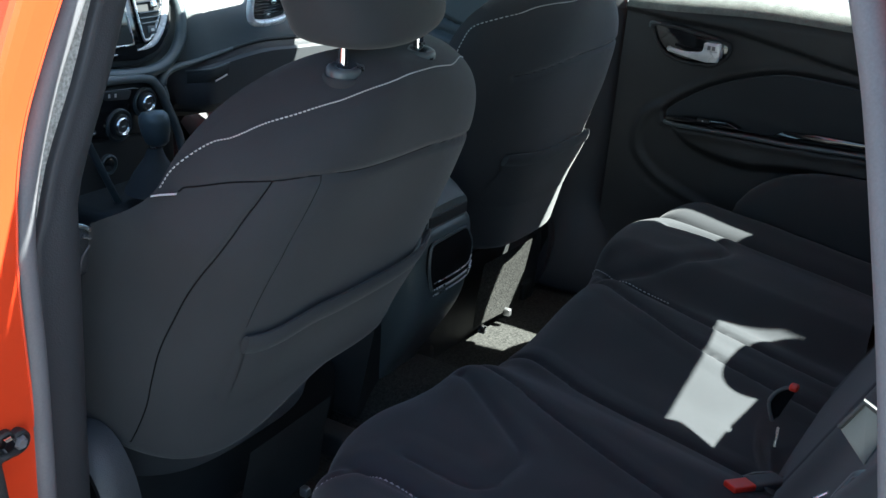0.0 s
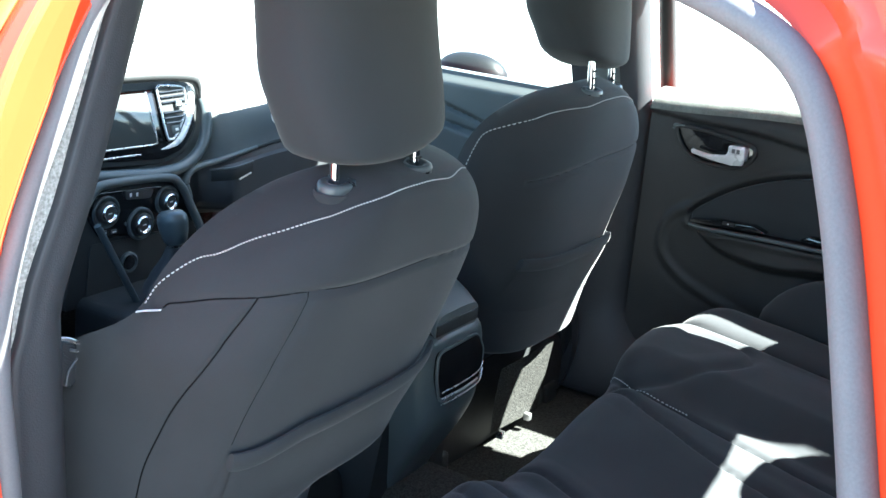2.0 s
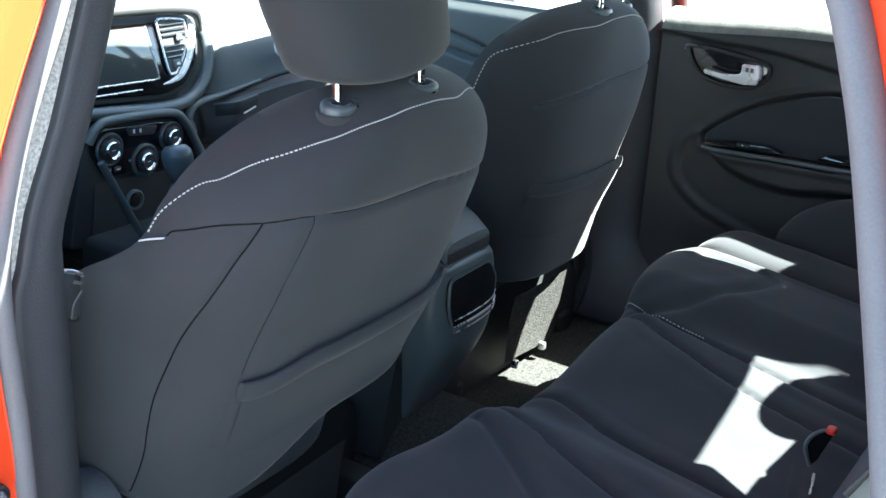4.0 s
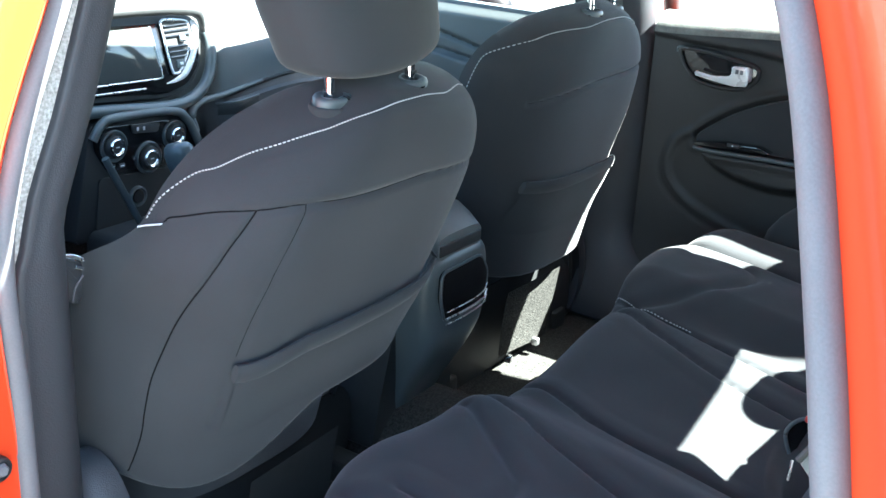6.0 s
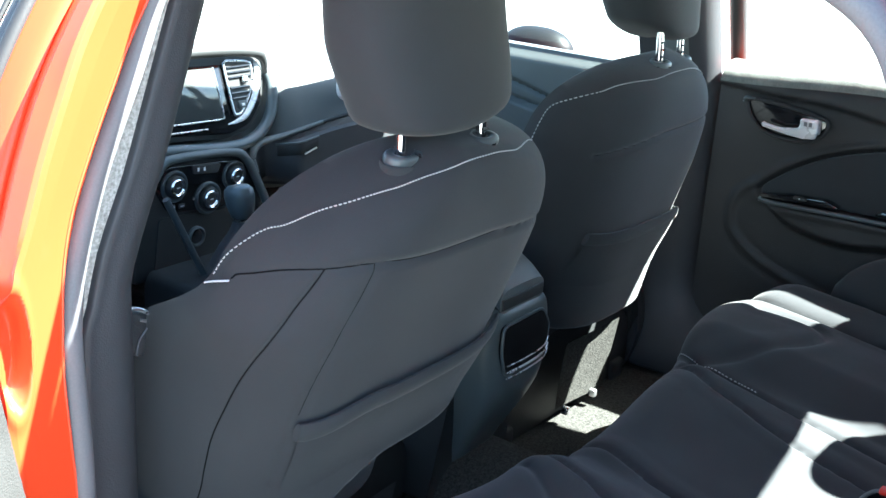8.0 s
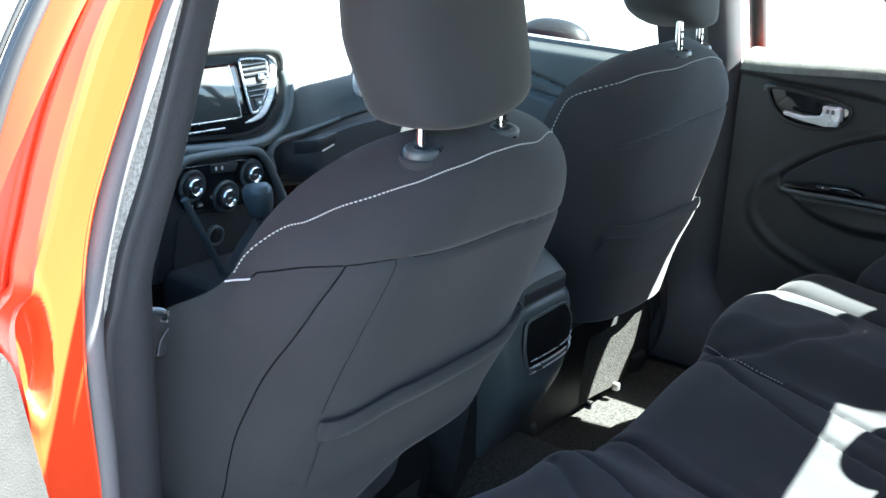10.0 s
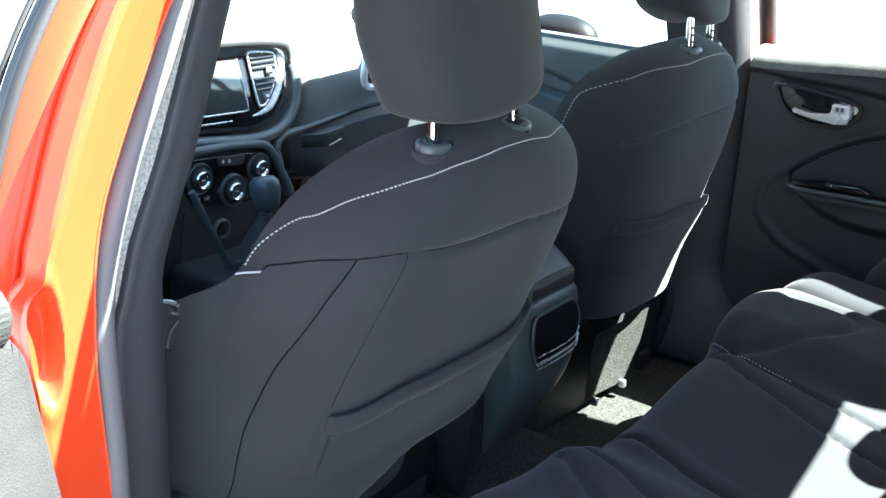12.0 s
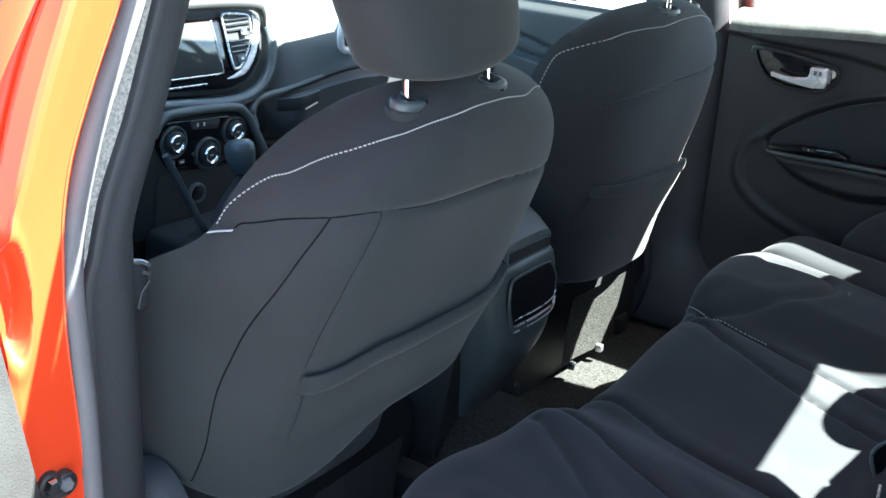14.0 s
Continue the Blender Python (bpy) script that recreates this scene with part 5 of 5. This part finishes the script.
part("tongue_plate", tube(smooth_path([(-0.630, 0.200, 0.890), (-0.616, 0.196, 0.886), (-0.600, 0.194, 0.874), (-0.602, 0.195, 0.868), (-0.616, 0.197, 0.874)], 4), 0.0022, 8, up=(0, 1, 0)), SILVER, cover)
part("cover_seam", tube(smooth_path([(-0.622, 0.1965, 0.834), (-0.618, 0.1960, 0.850), (-0.606, 0.1960, 0.862)], 4), 0.0012, 6, up=(0, 1, 0)), SEAL, cover)


def buckle(x, y, z, heading, tip, red, size, label):
    """A buckle lying on the cushion: its button end points along the heading."""
    root = thing("seat_belt_buckle", (x, y, z), label, "seat belt", "rear seat buckles")
    root.matrix_world = pose(x, y, z, 0, tip, heading) @ Matrix.Diagonal((size, size, 0.55 * size, 1))
    body = part("housing", block(-0.055, 0.0, -0.013, 0.013, -0.008, 0.012, 0.006), PLASTIC, root)
    part("button", block(-0.004, red, -0.0105, 0.0105, -0.006, 0.009, 0.003), RED, root, "red release button")
    part("slot_frame", tube([(0.0, -0.0125, 0.006), (-0.02, -0.0135, 0.011), (-0.05, -0.012, 0.010)], 0.0022, 8), SOFT, body)
    part("stalk", tube(smooth_path([(-0.05, 0, 0), (-0.10, 0.004, -0.006), (-0.15, -0.004, -0.03)], 5), 0.011, 8, flat=0.3), BELT, root)
    return root


near_buckle = thing("seat_belt_buckle", (0, 0, 0), "black curved belt buckle with red button between seat and backrest", "seat belt", "rear seat buckles")
shell = smooth_path([(0.0200, -0.4290, 0.5840), (0.0200, -0.4230, 0.5980), (0.0200, -0.4200, 0.6120), (0.0200, -0.4250, 0.6260), (0.0200, -0.4360, 0.6380), (0.0200, -0.4480, 0.6430)], 5)
part("housing", grid(lambda p, k: shell[p] + Vector((0.010 * k, -0.012 * k * math.sin(math.pi * (p + 1) / (len(shell) + 1)), -0.010 * k * math.sin(math.pi * (p + 1) / (len(shell) + 1)))), range(len(shell)), (0, 0.3, 0.7, 1.0, 1.5)), GLOSS, near_buckle)
part("housing_edge", tube(shell, 0.0028, 8), SOFT, near_buckle, "curved grey edge of the buckle")
part("button", moved(block(-0.007, 0.007, -0.006, 0.006, -0.0045, 0.0045, 0.003), Matrix.Translation((0.0200, -0.4480, 0.6430))), RED, near_buckle, "red release button")
fall = smooth_path([(-0.0200, -0.4310, 0.6060), (-0.0600, -0.4350, 0.6020), (-0.1000, -0.4450, 0.5990), (-0.1400, -0.4620, 0.5970), (-0.1900, -0.4870, 0.5990)], 5)
part("strap", grid(lambda p, k: fall[p] + Vector((0.003 * k * k, 0.0125 * k, 0.004 * math.sin(2 * k))), range(len(fall)), (-1, -0.5, 0, 0.5, 1)), BELT, near_buckle)
part("latch_plate", tube([(-0.0400, -0.4490, 0.6090), (-0.0700, -0.4550, 0.5960)], 0.0020, 8), SILVER, near_buckle, "small bright latch plate")
buckle(-0.186, -0.455, 0.601, 150, -8, 0.034, 1.0, "black belt buckle with orange-red button lying on the cushion")

rear_belt = thing("rear_seat_belt", (0, 0, 0), "grey rear belt with pale buckle tongues hanging beside the backrest", "seat belt")
part("tongue", prism(round_outline([(-0.591, 0.936), (-0.605, 0.961), (-0.625, 0.951), (-0.614, 0.912)], 0.003), -0.62, -0.614, "x", 0.001), CONSOLE, rear_belt, "grey buckle tongue")
part("tongue_rim", tube([(-0.621, -0.5910, 0.9380), (-0.621, -0.6040, 0.9630), (-0.621, -0.6250, 0.9530)], 0.0026, 8), DARK, rear_belt)
latch = part("latch_tongue", prism(round_outline([(-0.587, 0.845), (-0.597, 0.879), (-0.607, 0.902), (-0.620, 0.909), (-0.621, 0.891), (-0.613, 0.876), (-0.602, 0.844)], 0.004), -0.62, -0.610, "x", 0.002), CONSOLE, rear_belt, "grey moulded belt tongue")
part("tongue_slot", tube([(-0.620, -0.5980, 0.8650), (-0.620, -0.6110, 0.9000)], 0.0026, 8), DARK, latch)
# bright metal strips stand in for belt edges caught by the sun
part("tongue_glint", tube([(-0.620, -0.5790, 0.8660), (-0.620, -0.5940, 0.8820)], 0.0020, 8, flat=0.5), SILVER, latch)
part("sun_streak", tube([(-0.620, -0.5650, 0.8400), (-0.620, -0.5840, 0.8580)], 0.0028, 8, flat=0.6), PALE, latch)
part("streak_end", tube([(-0.614, -0.5570, 0.8350), (-0.614, -0.5680, 0.8490), (-0.614, -0.5750, 0.8590)], [0.002, 0.0045, 0.002], 6, flat=0.5), CHROME, latch)

# ---- door mirror and wiper ----
mirror = thing("door_mirror", (0.95, 0.70, 0.945), "dark rounded door mirror outside the passenger window", "door mirror")
part("housing", grid(lambda a, v: (0.05 * math.cos(a) * (1 - abs(v) ** 2.4) ** 0.5, 0.098 * v - 0.004, 0.056 * max(math.sin(a), -0.3) * (1 - abs(v) ** 2.4) ** 0.5), [math.tau * k / 32 for k in range(32)], steps(-0.99, 0.99, 22), close_u=True, cap=True), MIRROR_SHELL, mirror)
part("foot", block(-0.085, -0.03, -0.04, 0.03, -0.030, -0.006, 0.006), DARK, mirror)
wiper = thing("windscreen_wiper", (0.7, 1.34, 0.97), "thin black windscreen wiper resting on the glass", "wiper")
wiper.location = (0, 0, 0)
part("blade", tube([(0.25, 1.28, 0.990), (0.44, 1.28, 0.983), (0.70, 1.28, 0.970)], 0.0022, 6), BLACK_RUBBER, wiper)
part("arm", tube(smooth_path([(0.68, 1.28, 0.9705), (0.711, 1.28, 0.971), (0.787, 1.28, 0.997), (0.908, 1.28, 1.062)], 5), 0.0034, 6), BLACK_RUBBER, wiper)
